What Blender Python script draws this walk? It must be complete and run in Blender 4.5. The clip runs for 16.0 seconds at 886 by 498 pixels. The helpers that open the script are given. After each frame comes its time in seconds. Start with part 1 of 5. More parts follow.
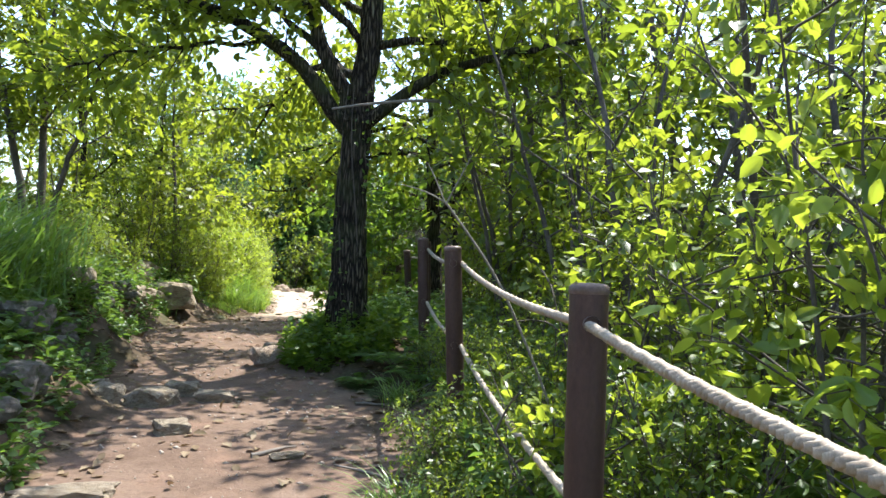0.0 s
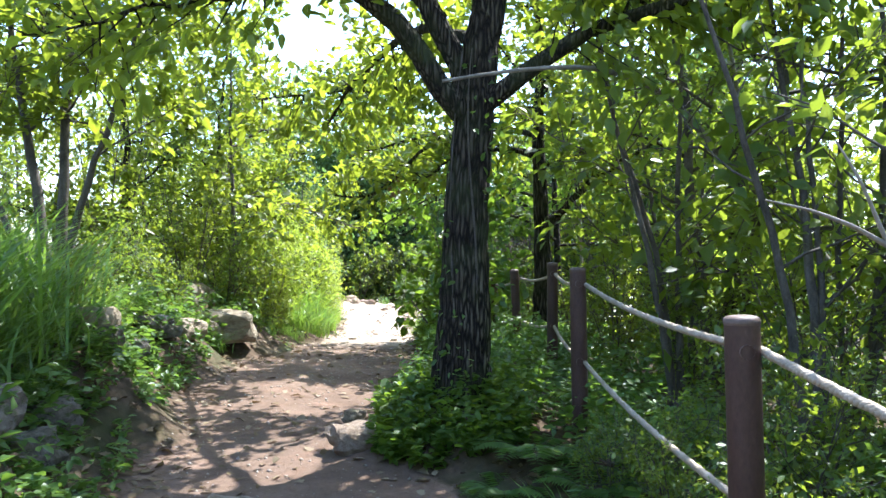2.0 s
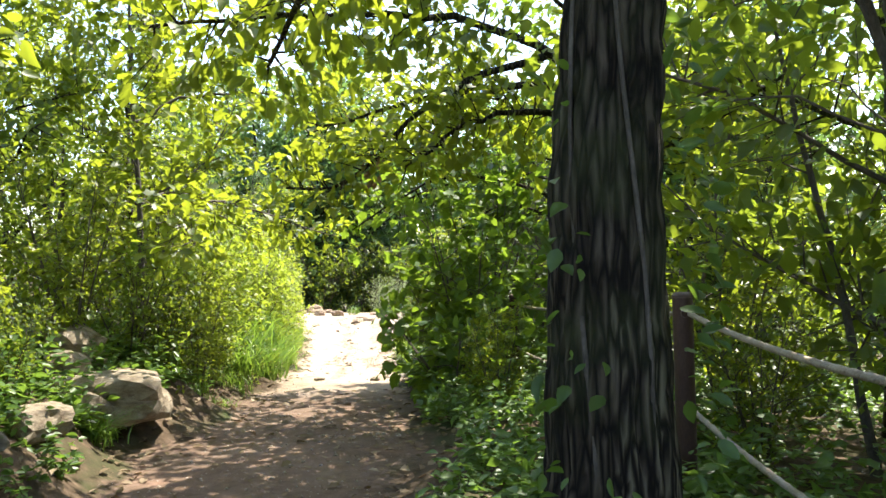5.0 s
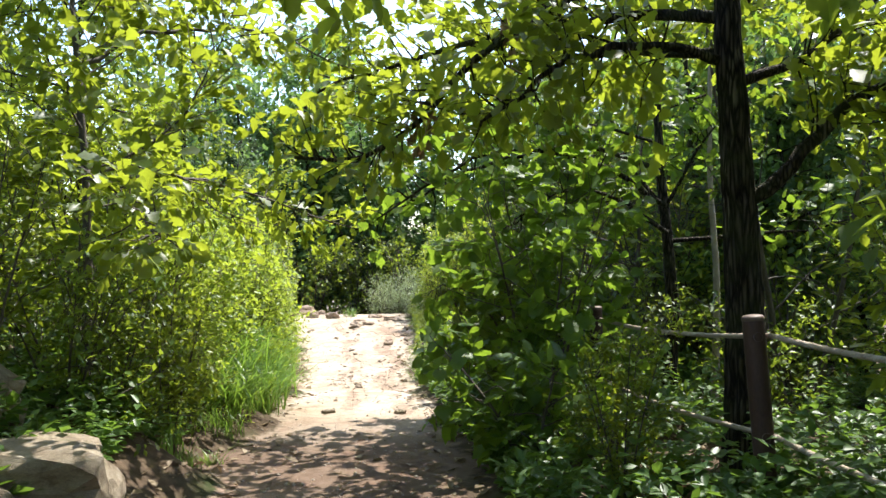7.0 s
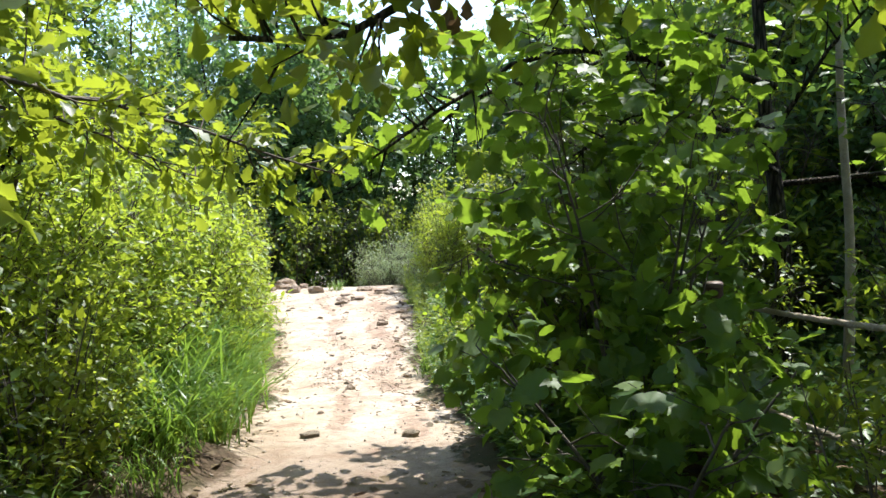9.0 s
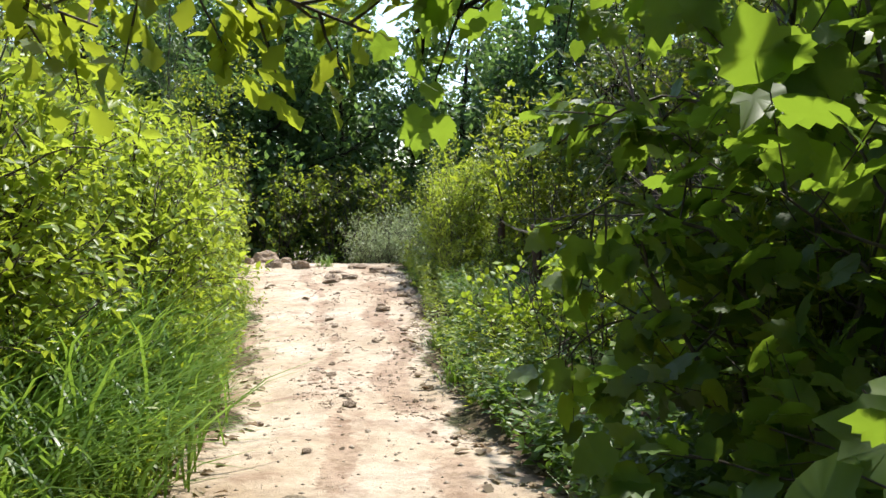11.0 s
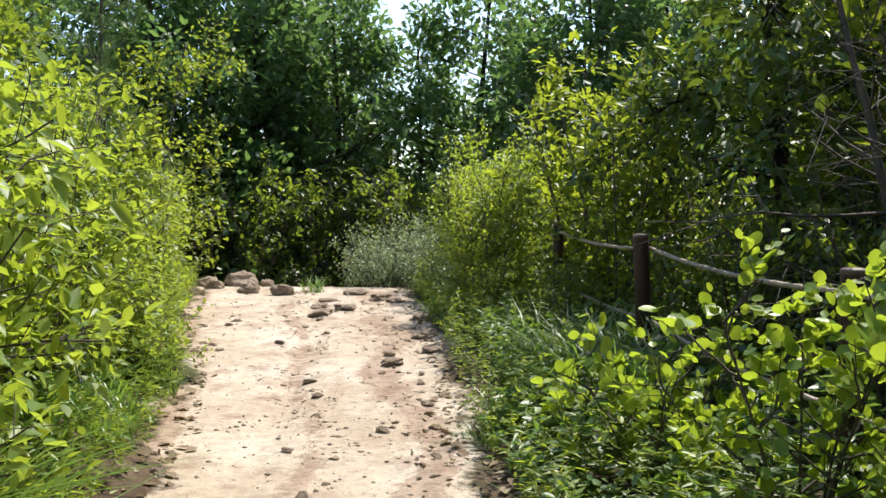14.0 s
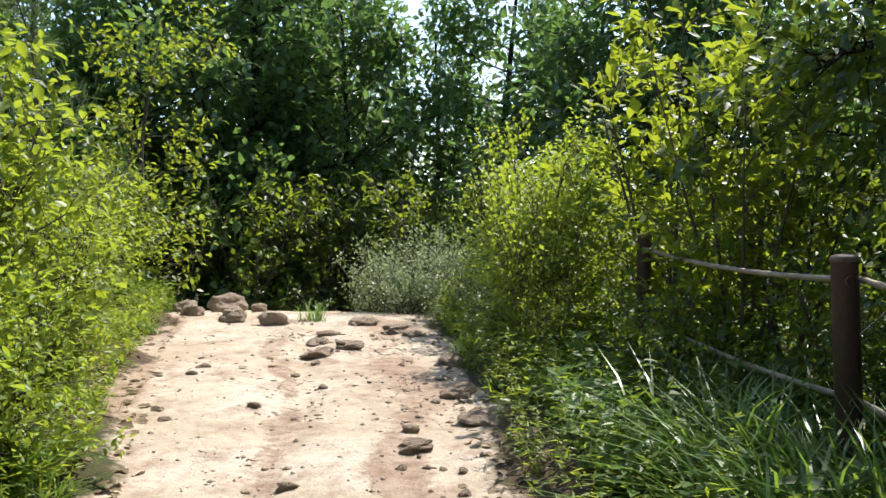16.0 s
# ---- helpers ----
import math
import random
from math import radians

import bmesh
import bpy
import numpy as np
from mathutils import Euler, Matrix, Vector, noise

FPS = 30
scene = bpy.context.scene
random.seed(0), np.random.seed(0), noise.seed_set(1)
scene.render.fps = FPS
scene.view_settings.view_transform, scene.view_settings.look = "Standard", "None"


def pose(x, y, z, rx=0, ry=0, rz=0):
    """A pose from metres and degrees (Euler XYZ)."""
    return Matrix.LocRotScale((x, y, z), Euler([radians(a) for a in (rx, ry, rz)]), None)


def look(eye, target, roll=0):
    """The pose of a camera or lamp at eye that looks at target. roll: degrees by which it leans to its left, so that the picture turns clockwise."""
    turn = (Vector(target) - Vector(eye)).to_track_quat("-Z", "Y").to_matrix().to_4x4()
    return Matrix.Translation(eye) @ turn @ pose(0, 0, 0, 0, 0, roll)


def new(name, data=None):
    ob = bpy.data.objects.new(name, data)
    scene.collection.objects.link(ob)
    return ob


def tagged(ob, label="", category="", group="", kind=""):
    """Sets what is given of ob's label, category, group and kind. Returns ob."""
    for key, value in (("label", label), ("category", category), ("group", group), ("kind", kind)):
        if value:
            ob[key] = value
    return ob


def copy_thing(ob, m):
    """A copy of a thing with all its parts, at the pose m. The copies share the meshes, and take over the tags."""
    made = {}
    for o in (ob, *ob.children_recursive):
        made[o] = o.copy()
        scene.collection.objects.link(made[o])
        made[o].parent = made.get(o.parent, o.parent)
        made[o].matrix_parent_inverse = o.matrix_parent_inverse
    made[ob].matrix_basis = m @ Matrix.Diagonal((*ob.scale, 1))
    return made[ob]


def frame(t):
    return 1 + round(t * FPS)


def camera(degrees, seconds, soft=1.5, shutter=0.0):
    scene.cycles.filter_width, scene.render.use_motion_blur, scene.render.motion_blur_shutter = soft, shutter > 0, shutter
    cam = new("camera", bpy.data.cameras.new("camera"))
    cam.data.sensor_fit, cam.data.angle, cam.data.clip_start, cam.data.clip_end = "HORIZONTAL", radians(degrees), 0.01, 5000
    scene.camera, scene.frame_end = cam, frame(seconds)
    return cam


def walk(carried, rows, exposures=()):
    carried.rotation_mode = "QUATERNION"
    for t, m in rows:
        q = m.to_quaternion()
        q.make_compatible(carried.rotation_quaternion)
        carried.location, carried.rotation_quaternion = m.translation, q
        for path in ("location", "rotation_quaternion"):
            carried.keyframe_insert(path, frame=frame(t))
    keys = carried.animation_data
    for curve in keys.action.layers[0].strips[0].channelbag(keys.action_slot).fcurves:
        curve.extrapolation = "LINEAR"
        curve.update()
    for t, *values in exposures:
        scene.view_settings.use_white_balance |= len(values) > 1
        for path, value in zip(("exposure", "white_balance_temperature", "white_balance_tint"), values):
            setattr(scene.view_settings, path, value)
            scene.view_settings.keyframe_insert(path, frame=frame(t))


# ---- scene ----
cam = camera(58.0, 16.0)
PATH = [
    (0, (0.043, 0.101, 1.362), (0.023, 2.101, 1.383), 1.4),
    (0.5, (-0.06, 0.864, 1.345), (-0.179, 2.86, 1.36), 1.2),
    (1, (-0.269, 1.546, 1.396), (-0.392, 3.542, 1.409), 1.1),
    (1.5, (-0.479, 2.18, 1.509), (-0.613, 4.175, 1.526), 1.0),
    (2, (-0.711, 2.703, 1.616), (-0.886, 4.695, 1.636), 1.1),
    (2.5, (-0.806, 3.322, 1.582), (-0.98, 5.314, 1.598), 1.0),
    (3, (-1.037, 3.94, 1.605), (-1.196, 5.934, 1.619), 1.0),
    (5.5, (-1.601, 7.088, 1.872), (-1.668, 9.087, 1.869), -1.1),
    (6, (-1.8, 7.685, 1.873), (-1.856, 9.684, 1.865), -0.9),
    (6.5, (-2.105, 8.346, 1.835), (-2.15, 10.346, 1.825), -0.7),
    (7, (-2.31, 9.013, 1.876), (-2.345, 11.013, 1.864), -0.7),
    (7.5, (-2.542, 9.746, 1.865), (-2.569, 11.745, 1.859), -0.6),
    (8, (-2.656, 10.282, 1.848), (-2.671, 12.282, 1.834), -0.9),
    (8.5, (-2.632, 10.942, 1.834), (-2.637, 12.941, 1.775), -2.4),
    (11, (-3.148, 14.314, 1.484), (-3.106, 16.308, 1.342), 0.5),
    (11.5, (-3.277, 14.939, 1.475), (-3.255, 16.934, 1.334), 0.8),
    (12, (-3.313, 15.538, 1.444), (-3.297, 17.533, 1.304), 0.8),
    (12.5, (-3.376, 16.141, 1.423), (-3.362, 18.136, 1.281), 0.6),
    (13, (-3.37, 16.737, 1.361), (-3.342, 18.732, 1.227), 0.7),
    (13.5, (-3.458, 17.438, 1.277), (-3.42, 19.435, 1.174), 0.7),
    (14, (-3.436, 18.032, 1.262), (-3.395, 20.029, 1.165), 0.6),
    (14.5, (-3.441, 18.659, 1.221), (-3.392, 20.656, 1.123), 0.8),
    (15, (-3.521, 19.276, 1.203), (-3.469, 21.274, 1.111), 0.7),
    (15.5, (-3.548, 19.916, 1.215), (-3.502, 21.914, 1.134), 0.8),
    (16, (-3.626, 20.531, 1.216), (-3.613, 22.53, 1.152), 0.7),
]
walk(cam, [(t, look(eye, target, roll)) for t, eye, target, roll in PATH],
     [(0, 1.9, 6200, 10), (0.6, 1.95, 6150, 10), (1.3, 2.4, 5600, 10), (2, 2.35, 5700, 10), (2.6, 2.1, 6200, 10), (3, 2.25, 6550, 10), (5.5, 2.02, 6750, 10), (7, 1.68, 6350, 10), (8.5, 1.62, 6100, 10),
      (11, 1.25, 6450, 10), (12.5, 1.1, 6450, 10), (16, 1.15, 6450, 10)])

# ---- daylight ----
SUN_TO = Vector((0.50, 0.62, 1.35)).normalized()          # towards the sun: ahead, to the east side of the trail
SUN_EL = math.asin(SUN_TO.z)
SUN_AZ = math.atan2(SUN_TO.x, SUN_TO.y)
world = bpy.data.worlds.new("world")
scene.world = world
world.use_nodes = True
wn = world.node_tree.nodes
wn.clear()
w_out = wn.new("ShaderNodeOutputWorld")
w_bg = wn.new("ShaderNodeBackground")
w_sky = wn.new("ShaderNodeTexSky")
w_sky.sky_type = 'NISHITA'
w_sky.sun_disc = False
w_sky.sun_elevation = SUN_EL
w_sky.sun_rotation = SUN_AZ
w_bg.inputs["Strength"].default_value = 0.15
world.node_tree.links.new(w_sky.outputs[0], w_bg.inputs["Color"])
world.node_tree.links.new(w_bg.outputs[0], w_out.inputs["Surface"])
sun = new("sun", bpy.data.lights.new("sun", "SUN"))
sun.data.energy, sun.data.angle, sun.data.color = 3.6, radians(0.53), (1.0, 0.95, 0.86)
sun.matrix_world = look((0, 0, 30), Vector((0, 0, 30)) - SUN_TO)

# ---- materials ----
def material(name, build):
    m = bpy.data.materials.new(name)
    m.use_nodes = True
    nt = m.node_tree
    nt.nodes.clear()
    out = nt.nodes.new("ShaderNodeOutputMaterial")
    surf, bump = build(nt, nt.nodes, nt.links)
    nt.links.new(surf, out.inputs["Surface"])
    return m


def noise_tex(N, Lk, scale, detail=4, coord=None, rough=0.6):
    n = N.new("ShaderNodeTexNoise")
    n.inputs["Scale"].default_value, n.inputs["Detail"].default_value, n.inputs["Roughness"].default_value = scale, detail, rough
    if coord is not None:
        Lk.new(coord, n.inputs["Vector"])
    return n


def ramp(N, Lk, fac, stops):
    r = N.new("ShaderNodeValToRGB")
    e = r.color_ramp.elements
    while len(e) < len(stops):
        e.new(0.5)
    for k, (p, c) in zip(e, stops):
        k.position, k.color = p, (*c, 1)
    Lk.new(fac, r.inputs[0])
    return r.outputs[0]


def mixc(N, Lk, fac, a, b, mode='MIX'):
    m = N.new("ShaderNodeMix")
    m.data_type, m.blend_type = 'RGBA', mode
    for sock, v in ((m.inputs[0], fac), (m.inputs[6], a), (m.inputs[7], b)):
        if isinstance(v, (int, float)):
            sock.default_value = v
        elif isinstance(v, tuple):
            sock.default_value = (*v, 1)
        else:
            Lk.new(v, sock)
    return m.outputs[2]


def leaf_material(name, dark, mid, light, through_col, share=0.5, gloss=0.42):
    """Green leaf: each leaf its own shade, light shines through it."""
    def build(nt, N, Lk):
        geo = N.new("ShaderNodeNewGeometry")
        tc = N.new("ShaderNodeTexCoord")
        inf = N.new("ShaderNodeObjectInfo")
        col = ramp(N, Lk, geo.outputs["Random Per Island"], [(0.0, dark), (0.55, mid), (1.0, light)])
        blot = noise_tex(N, Lk, 22, 3, tc.outputs["Object"])
        col = mixc(N, Lk, 0.22, col, ramp(N, Lk, blot.outputs["Fac"], [(0.35, (0.03, 0.05, 0.012)), (0.7, (0.16, 0.2, 0.05))]))
        hs = N.new("ShaderNodeHueSaturation")
        mr = N.new("ShaderNodeMapRange")
        mr.inputs["To Min"].default_value, mr.inputs["To Max"].default_value = 0.8, 1.2
        Lk.new(inf.outputs["Random"], mr.inputs["Value"])
        Lk.new(mr.outputs[0], hs.inputs["Value"])
        Lk.new(col, hs.inputs["Color"])
        col = hs.outputs[0]
        p = N.new("ShaderNodeBsdfPrincipled")
        p.inputs["Roughness"].default_value = gloss
        p.inputs["Specular IOR Level"].default_value = 0.45
        Lk.new(col, p.inputs["Base Color"])
        tr = N.new("ShaderNodeBsdfTranslucent")
        tcol = mixc(N, Lk, 0.35, through_col, col)
        Lk.new(tcol, tr.inputs["Color"])
        mx = N.new("ShaderNodeMixShader")
        mx.inputs[0].default_value = share
        Lk.new(p.outputs[0], mx.inputs[1])
        Lk.new(tr.outputs[0], mx.inputs[2])
        return mx.outputs[0], None
    return material(name, build)


def solid_material(name, stops, scale, fine, bump=0.4, dist=0.02, rough=0.85, stretch=(1, 1, 1), spots=None, metal=0.0):
    """Stops of colour over coarse and fine noise, with relief; spots: a second colour in patches (moss, rust, wear)."""
    def build(nt, N, Lk):
        tc = N.new("ShaderNodeTexCoord")
        mp = N.new("ShaderNodeMapping")
        mp.inputs["Scale"].default_value = stretch
        Lk.new(tc.outputs["Object"], mp.inputs["Vector"])
        v = mp.outputs[0]
        big, small = noise_tex(N, Lk, scale, 6, v), noise_tex(N, Lk, fine, 8, v, 0.7)
        col = ramp(N, Lk, big.outputs["Fac"], stops)
        col = mixc(N, Lk, 0.55, col, ramp(N, Lk, small.outputs["Fac"], [(0.3, (0.25, 0.25, 0.25)), (0.75, (1, 1, 1))]), 'MULTIPLY')
        if spots:
            sp = noise_tex(N, Lk, spots[1], 5, v)
            msk = ramp(N, Lk, sp.outputs["Fac"], [(spots[2], (0, 0, 0)), (spots[2] + 0.1, (1, 1, 1))])
            col = mixc(N, Lk, msk, col, spots[0])
        p = N.new("ShaderNodeBsdfPrincipled")
        p.inputs["Roughness"].default_value = rough
        p.inputs["Metallic"].default_value = metal
        p.inputs["Specular IOR Level"].default_value = 0.3
        Lk.new(col, p.inputs["Base Color"])
        b = N.new("ShaderNodeBump")
        b.inputs["Strength"].default_value, b.inputs["Distance"].default_value = bump, dist
        Lk.new(small.outputs["Fac"], b.inputs["Height"])
        Lk.new(b.outputs[0], p.inputs["Normal"])
        return p.outputs[0], None
    return material(name, build)


YEL = (0.50, 0.62, 0.035)
M_OAK = leaf_material("leaf_oak", (0.04, 0.08, 0.012), (0.075, 0.13, 0.018), (0.14, 0.19, 0.025), (0.52, 0.6, 0.035), 0.52)
M_WOOD = leaf_material("leaf_woodland", (0.03, 0.07, 0.018), (0.05, 0.11, 0.025), (0.1, 0.165, 0.032), (0.42, 0.52, 0.03), 0.5)
M_FAR = leaf_material("leaf_far_tree", (0.035, 0.085, 0.032), (0.065, 0.13, 0.048), (0.105, 0.175, 0.065), (0.24, 0.4, 0.08), 0.45)
M_BRIGHT = leaf_material("leaf_bright_shrub", (0.085, 0.16, 0.024), (0.15, 0.24, 0.032), (0.28, 0.34, 0.045), (0.55, 0.65, 0.045), 0.5)
M_YOUNG = leaf_material("leaf_young_shrub", (0.1, 0.19, 0.022), (0.17, 0.28, 0.03), (0.34, 0.38, 0.045), (0.55, 0.68, 0.04), 0.5)
M_HERB = leaf_material("leaf_herb", (0.035, 0.085, 0.02), (0.06, 0.13, 0.028), (0.1, 0.18, 0.04), (0.26, 0.42, 0.04), 0.42)
M_PALE = leaf_material("leaf_pale_shrub", (0.2, 0.27, 0.12), (0.3, 0.37, 0.19), (0.42, 0.48, 0.28), (0.4, 0.5, 0.2), 0.35)
M_LOBE = leaf_material("leaf_broad_lobed", (0.03, 0.08, 0.014), (0.05, 0.115, 0.018), (0.1, 0.165, 0.022), (0.36, 0.53, 0.035), 0.47, 0.5)
# green leaf darkened and less translucent, shade put into the material
M_LEAF_SHADE = leaf_material("leaf_deep_green_shade", (0.025, 0.06, 0.014), (0.045, 0.095, 0.02), (0.08, 0.14, 0.026), (0.3, 0.4, 0.03), 0.26, 0.5)
M_GRASS = leaf_material("grass_blade", (0.05, 0.12, 0.022), (0.085, 0.18, 0.032), (0.15, 0.26, 0.05), (0.33, 0.5, 0.05), 0.42, 0.36)
M_PINE = leaf_material("pine_needle", (0.05, 0.1, 0.03), (0.08, 0.14, 0.04), (0.13, 0.19, 0.05), (0.2, 0.32, 0.06), 0.3)
M_DRY = leaf_material("dry_leaf", (0.09, 0.05, 0.028), (0.2, 0.12, 0.07), (0.34, 0.25, 0.17), (0.24, 0.14, 0.07), 0.2, 0.75)
M_TWIG = solid_material("branch_bark", [(0.3, (0.06, 0.048, 0.038)), (0.7, (0.17, 0.145, 0.12))], 5, 40, 0.6, 0.01, 0.9, (2, 2, 1))
M_DEAD = solid_material("bare_grey_branch", [(0.3, (0.17, 0.145, 0.12)), (0.7, (0.34, 0.3, 0.255))], 5, 45, 0.5, 0.006, 0.9, (2, 2, 0.6))
M_ROCK = solid_material("granite_rock", [(0.3, (0.23, 0.165, 0.11)), (0.5, (0.41, 0.33, 0.235)), (0.75, (0.55, 0.47, 0.36))], 4.0, 34, 0.8, 0.03, 0.92, (1, 1, 1), ((0.14, 0.15, 0.07), 3.2, 0.62))
# rock with the bank's shade put into its colour, and more moss
M_STONE_SHADE = solid_material("shade_toned_mossy_stone", [(0.3, (0.11, 0.095, 0.075)), (0.5, (0.2, 0.175, 0.145)), (0.75, (0.31, 0.28, 0.235))], 4.0, 34, 0.8, 0.03, 0.92, (1, 1, 1), ((0.07, 0.085, 0.035), 3.2, 0.54))
M_CLOD = solid_material("earth_clod", [(0.3, (0.4, 0.28, 0.195)), (0.7, (0.6, 0.48, 0.37))], 6.0, 40, 1.0, 0.03, 0.97)
M_POST = solid_material("brown_painted_post", [(0.3, (0.062, 0.032, 0.025)), (0.55, (0.085, 0.045, 0.036)), (0.75, (0.12, 0.07, 0.055))], 4, 90, 0.25, 0.004, 0.5, (1, 1, 0.4), ((0.16, 0.11, 0.085), 9, 0.66))
M_CAP = solid_material("worn_post_cap", [(0.3, (0.12, 0.075, 0.06)), (0.7, (0.24, 0.17, 0.14))], 9, 90, 0.3, 0.003, 0.55)
M_ROPE = solid_material("sun_bleached_rope", [(0.3, (0.33, 0.26, 0.19)), (0.7, (0.55, 0.46, 0.36))], 12, 120, 0.5, 0.003, 0.9)
M_SNAG = solid_material("weathered_dead_wood", [(0.3, (0.075, 0.06, 0.05)), (0.7, (0.19, 0.155, 0.13))], 5, 45, 0.5, 0.006, 0.9, (2, 2, 0.6))
M_STEM = solid_material("green_stem", [(0.3, (0.06, 0.08, 0.025)), (0.7, (0.13, 0.12, 0.05))], 8, 50, 0.3, 0.004, 0.8)
M_PEB = solid_material("pebble", [(0.3, (0.26, 0.2, 0.15)), (0.7, (0.5, 0.43, 0.35))], 3.0, 30, 0.6, 0.01, 0.9)


def build_bark(nt, N, Lk):
    """Furrowed bark: long upright plates with dark cracks, grey weathered edges, some moss."""
    tc = N.new("ShaderNodeTexCoord")
    mp = N.new("ShaderNodeMapping")
    mp.inputs["Scale"].default_value = (1, 1, 0.12)
    Lk.new(tc.outputs["Object"], mp.inputs["Vector"])
    warp = noise_tex(N, Lk, 6, 4, mp.outputs[0])
    v = mixc(N, Lk, 0.06, mp.outputs[0], warp.outputs["Color"])
    vo = N.new("ShaderNodeTexVoronoi")
    vo.feature = 'DISTANCE_TO_EDGE'
    vo.inputs["Scale"].default_value = 34
    Lk.new(v, vo.inputs["Vector"])
    fine = noise_tex(N, Lk, 75, 10, mp.outputs[0], 0.8)
    big = noise_tex(N, Lk, 2.2, 5, tc.outputs["Object"])
    col = ramp(N, Lk, vo.outputs["Distance"], [(0.03, (0.012, 0.009, 0.007)), (0.14, (0.042, 0.032, 0.023)), (0.36, (0.125, 0.1, 0.074))])
    col = mixc(N, Lk, 0.6, col, ramp(N, Lk, fine.outputs["Fac"], [(0.3, (0.3, 0.3, 0.3)), (0.7, (1, 1, 1))]), 'MULTIPLY')
    col = mixc(N, Lk, ramp(N, Lk, big.outputs["Fac"], [(0.48, (0, 0, 0)), (0.66, (0.6, 0.6, 0.6))]), col, (0.055, 0.065, 0.025))
    # pale lichen on the proud plates, in long upright streaks
    streak = noise_tex(N, Lk, 6, 5, mp.outputs[0], 0.6)
    crust = mixc(N, Lk, 1.0, ramp(N, Lk, streak.outputs["Fac"], [(0.54, (0, 0, 0)), (0.66, (0.5, 0.5, 0.5))]),
                 ramp(N, Lk, vo.outputs["Distance"], [(0.12, (0, 0, 0)), (0.3, (1, 1, 1))]), 'MULTIPLY')
    col = mixc(N, Lk, crust, col, (0.33, 0.3, 0.2))
    p = N.new("ShaderNodeBsdfPrincipled")
    p.inputs["Roughness"].default_value = 0.95
    p.inputs["Specular IOR Level"].default_value = 0.2
    Lk.new(col, p.inputs["Base Color"])
    h = N.new("ShaderNodeMath")
    h.operation = 'MULTIPLY_ADD'
    h.inputs[1].default_value = 0.25
    Lk.new(fine.outputs["Fac"], h.inputs[0])
    Lk.new(vo.outputs["Distance"], h.inputs[2])
    b = N.new("ShaderNodeBump")
    b.inputs["Strength"].default_value, b.inputs["Distance"].default_value = 1.0, 0.05
    Lk.new(h.outputs[0], b.inputs["Height"])
    Lk.new(b.outputs[0], p.inputs["Normal"])
    return p.outputs[0], None


M_BARK = material("oak_bark", build_bark)


def build_ground(nt, N, Lk):
    geo = N.new("ShaderNodeNewGeometry")
    pos = geo.outputs["Position"]
    at = N.new("ShaderNodeAttribute")
    at.attribute_name = "trail"
    sand = N.new("ShaderNodeAttribute")
    sand.attribute_name = "sand"
    n1, n2, n3 = noise_tex(N, Lk, 0.9, 6, pos), noise_tex(N, Lk, 9, 8, pos, 0.7), noise_tex(N, Lk, 70, 6, pos, 0.7)
    earth = ramp(N, Lk, n1.outputs["Fac"], [(0.3, (0.12, 0.079, 0.056)), (0.55, (0.18, 0.124, 0.09)), (0.75, (0.27, 0.2, 0.15))])
    pale = ramp(N, Lk, n1.outputs["Fac"], [(0.3, (0.375, 0.29, 0.205)), (0.5, (0.46, 0.38, 0.29)), (0.7, (0.53, 0.46, 0.38))])
    tr = mixc(N, Lk, sand.outputs["Fac"], earth, pale)
    worn_at = N.new("ShaderNodeAttribute")
    worn_at.attribute_name = "worn"
    n5 = noise_tex(N, Lk, 14, 7, pos, 0.75)
    wf = N.new("ShaderNodeMath")
    wf.operation = 'ADD'
    Lk.new(worn_at.outputs["Fac"], wf.inputs[0])
    Lk.new(n5.outputs["Fac"], wf.inputs[1])
    tr = mixc(N, Lk, ramp(N, Lk, wf.outputs[0], [(0.92, (0, 0, 0)), (1.12, (0.75, 0.75, 0.75))]), tr, ramp(N, Lk, n2.outputs["Fac"], [(0.35, (0.22, 0.15, 0.105)), (0.7, (0.4, 0.29, 0.215))]))
    n4 = noise_tex(N, Lk, 2.6, 7, pos, 0.65)
    tr = mixc(N, Lk, ramp(N, Lk, n4.outputs["Fac"], [(0.52, (0, 0, 0)), (0.68, (0.7, 0.7, 0.7))]), tr, (0.24, 0.15, 0.105))
    tr = mixc(N, Lk, 0.6, tr, ramp(N, Lk, n2.outputs["Fac"], [(0.3, (0.55, 0.5, 0.46)), (0.55, (1, 1, 1)), (0.8, (1.0, 0.98, 0.95))]), 'MULTIPLY')
    tr = mixc(N, Lk, 0.5, tr, ramp(N, Lk, n3.outputs["Fac"], [(0.32, (0.42, 0.38, 0.35)), (0.5, (1, 1, 1))]), 'MULTIPLY')
    lit = ramp(N, Lk, n2.outputs["Fac"], [(0.3, (0.045, 0.033, 0.022)), (0.55, (0.095, 0.066, 0.043)), (0.75, (0.17, 0.12, 0.08))])
    lit = mixc(N, Lk, ramp(N, Lk, n1.outputs["Fac"], [(0.5, (0, 0, 0)), (0.65, (1, 1, 1))]), lit, (0.045, 0.055, 0.02))
    ad = N.new("ShaderNodeMath")
    ad.operation = 'MULTIPLY_ADD'
    Lk.new(n2.outputs["Fac"], ad.inputs[0])
    ad.inputs[1].default_value = 0.9
    Lk.new(at.outputs["Fac"], ad.inputs[2])
    msk = ramp(N, Lk, ad.outputs[0], [(0.78, (0, 0, 0)), (1.08, (1, 1, 1))])
    col = mixc(N, Lk, msk, lit, tr)
    p = N.new("ShaderNodeBsdfPrincipled")
    p.inputs["Roughness"].default_value = 0.95
    p.inputs["Specular IOR Level"].default_value = 0.15
    Lk.new(col, p.inputs["Base Color"])
    b = N.new("ShaderNodeBump")
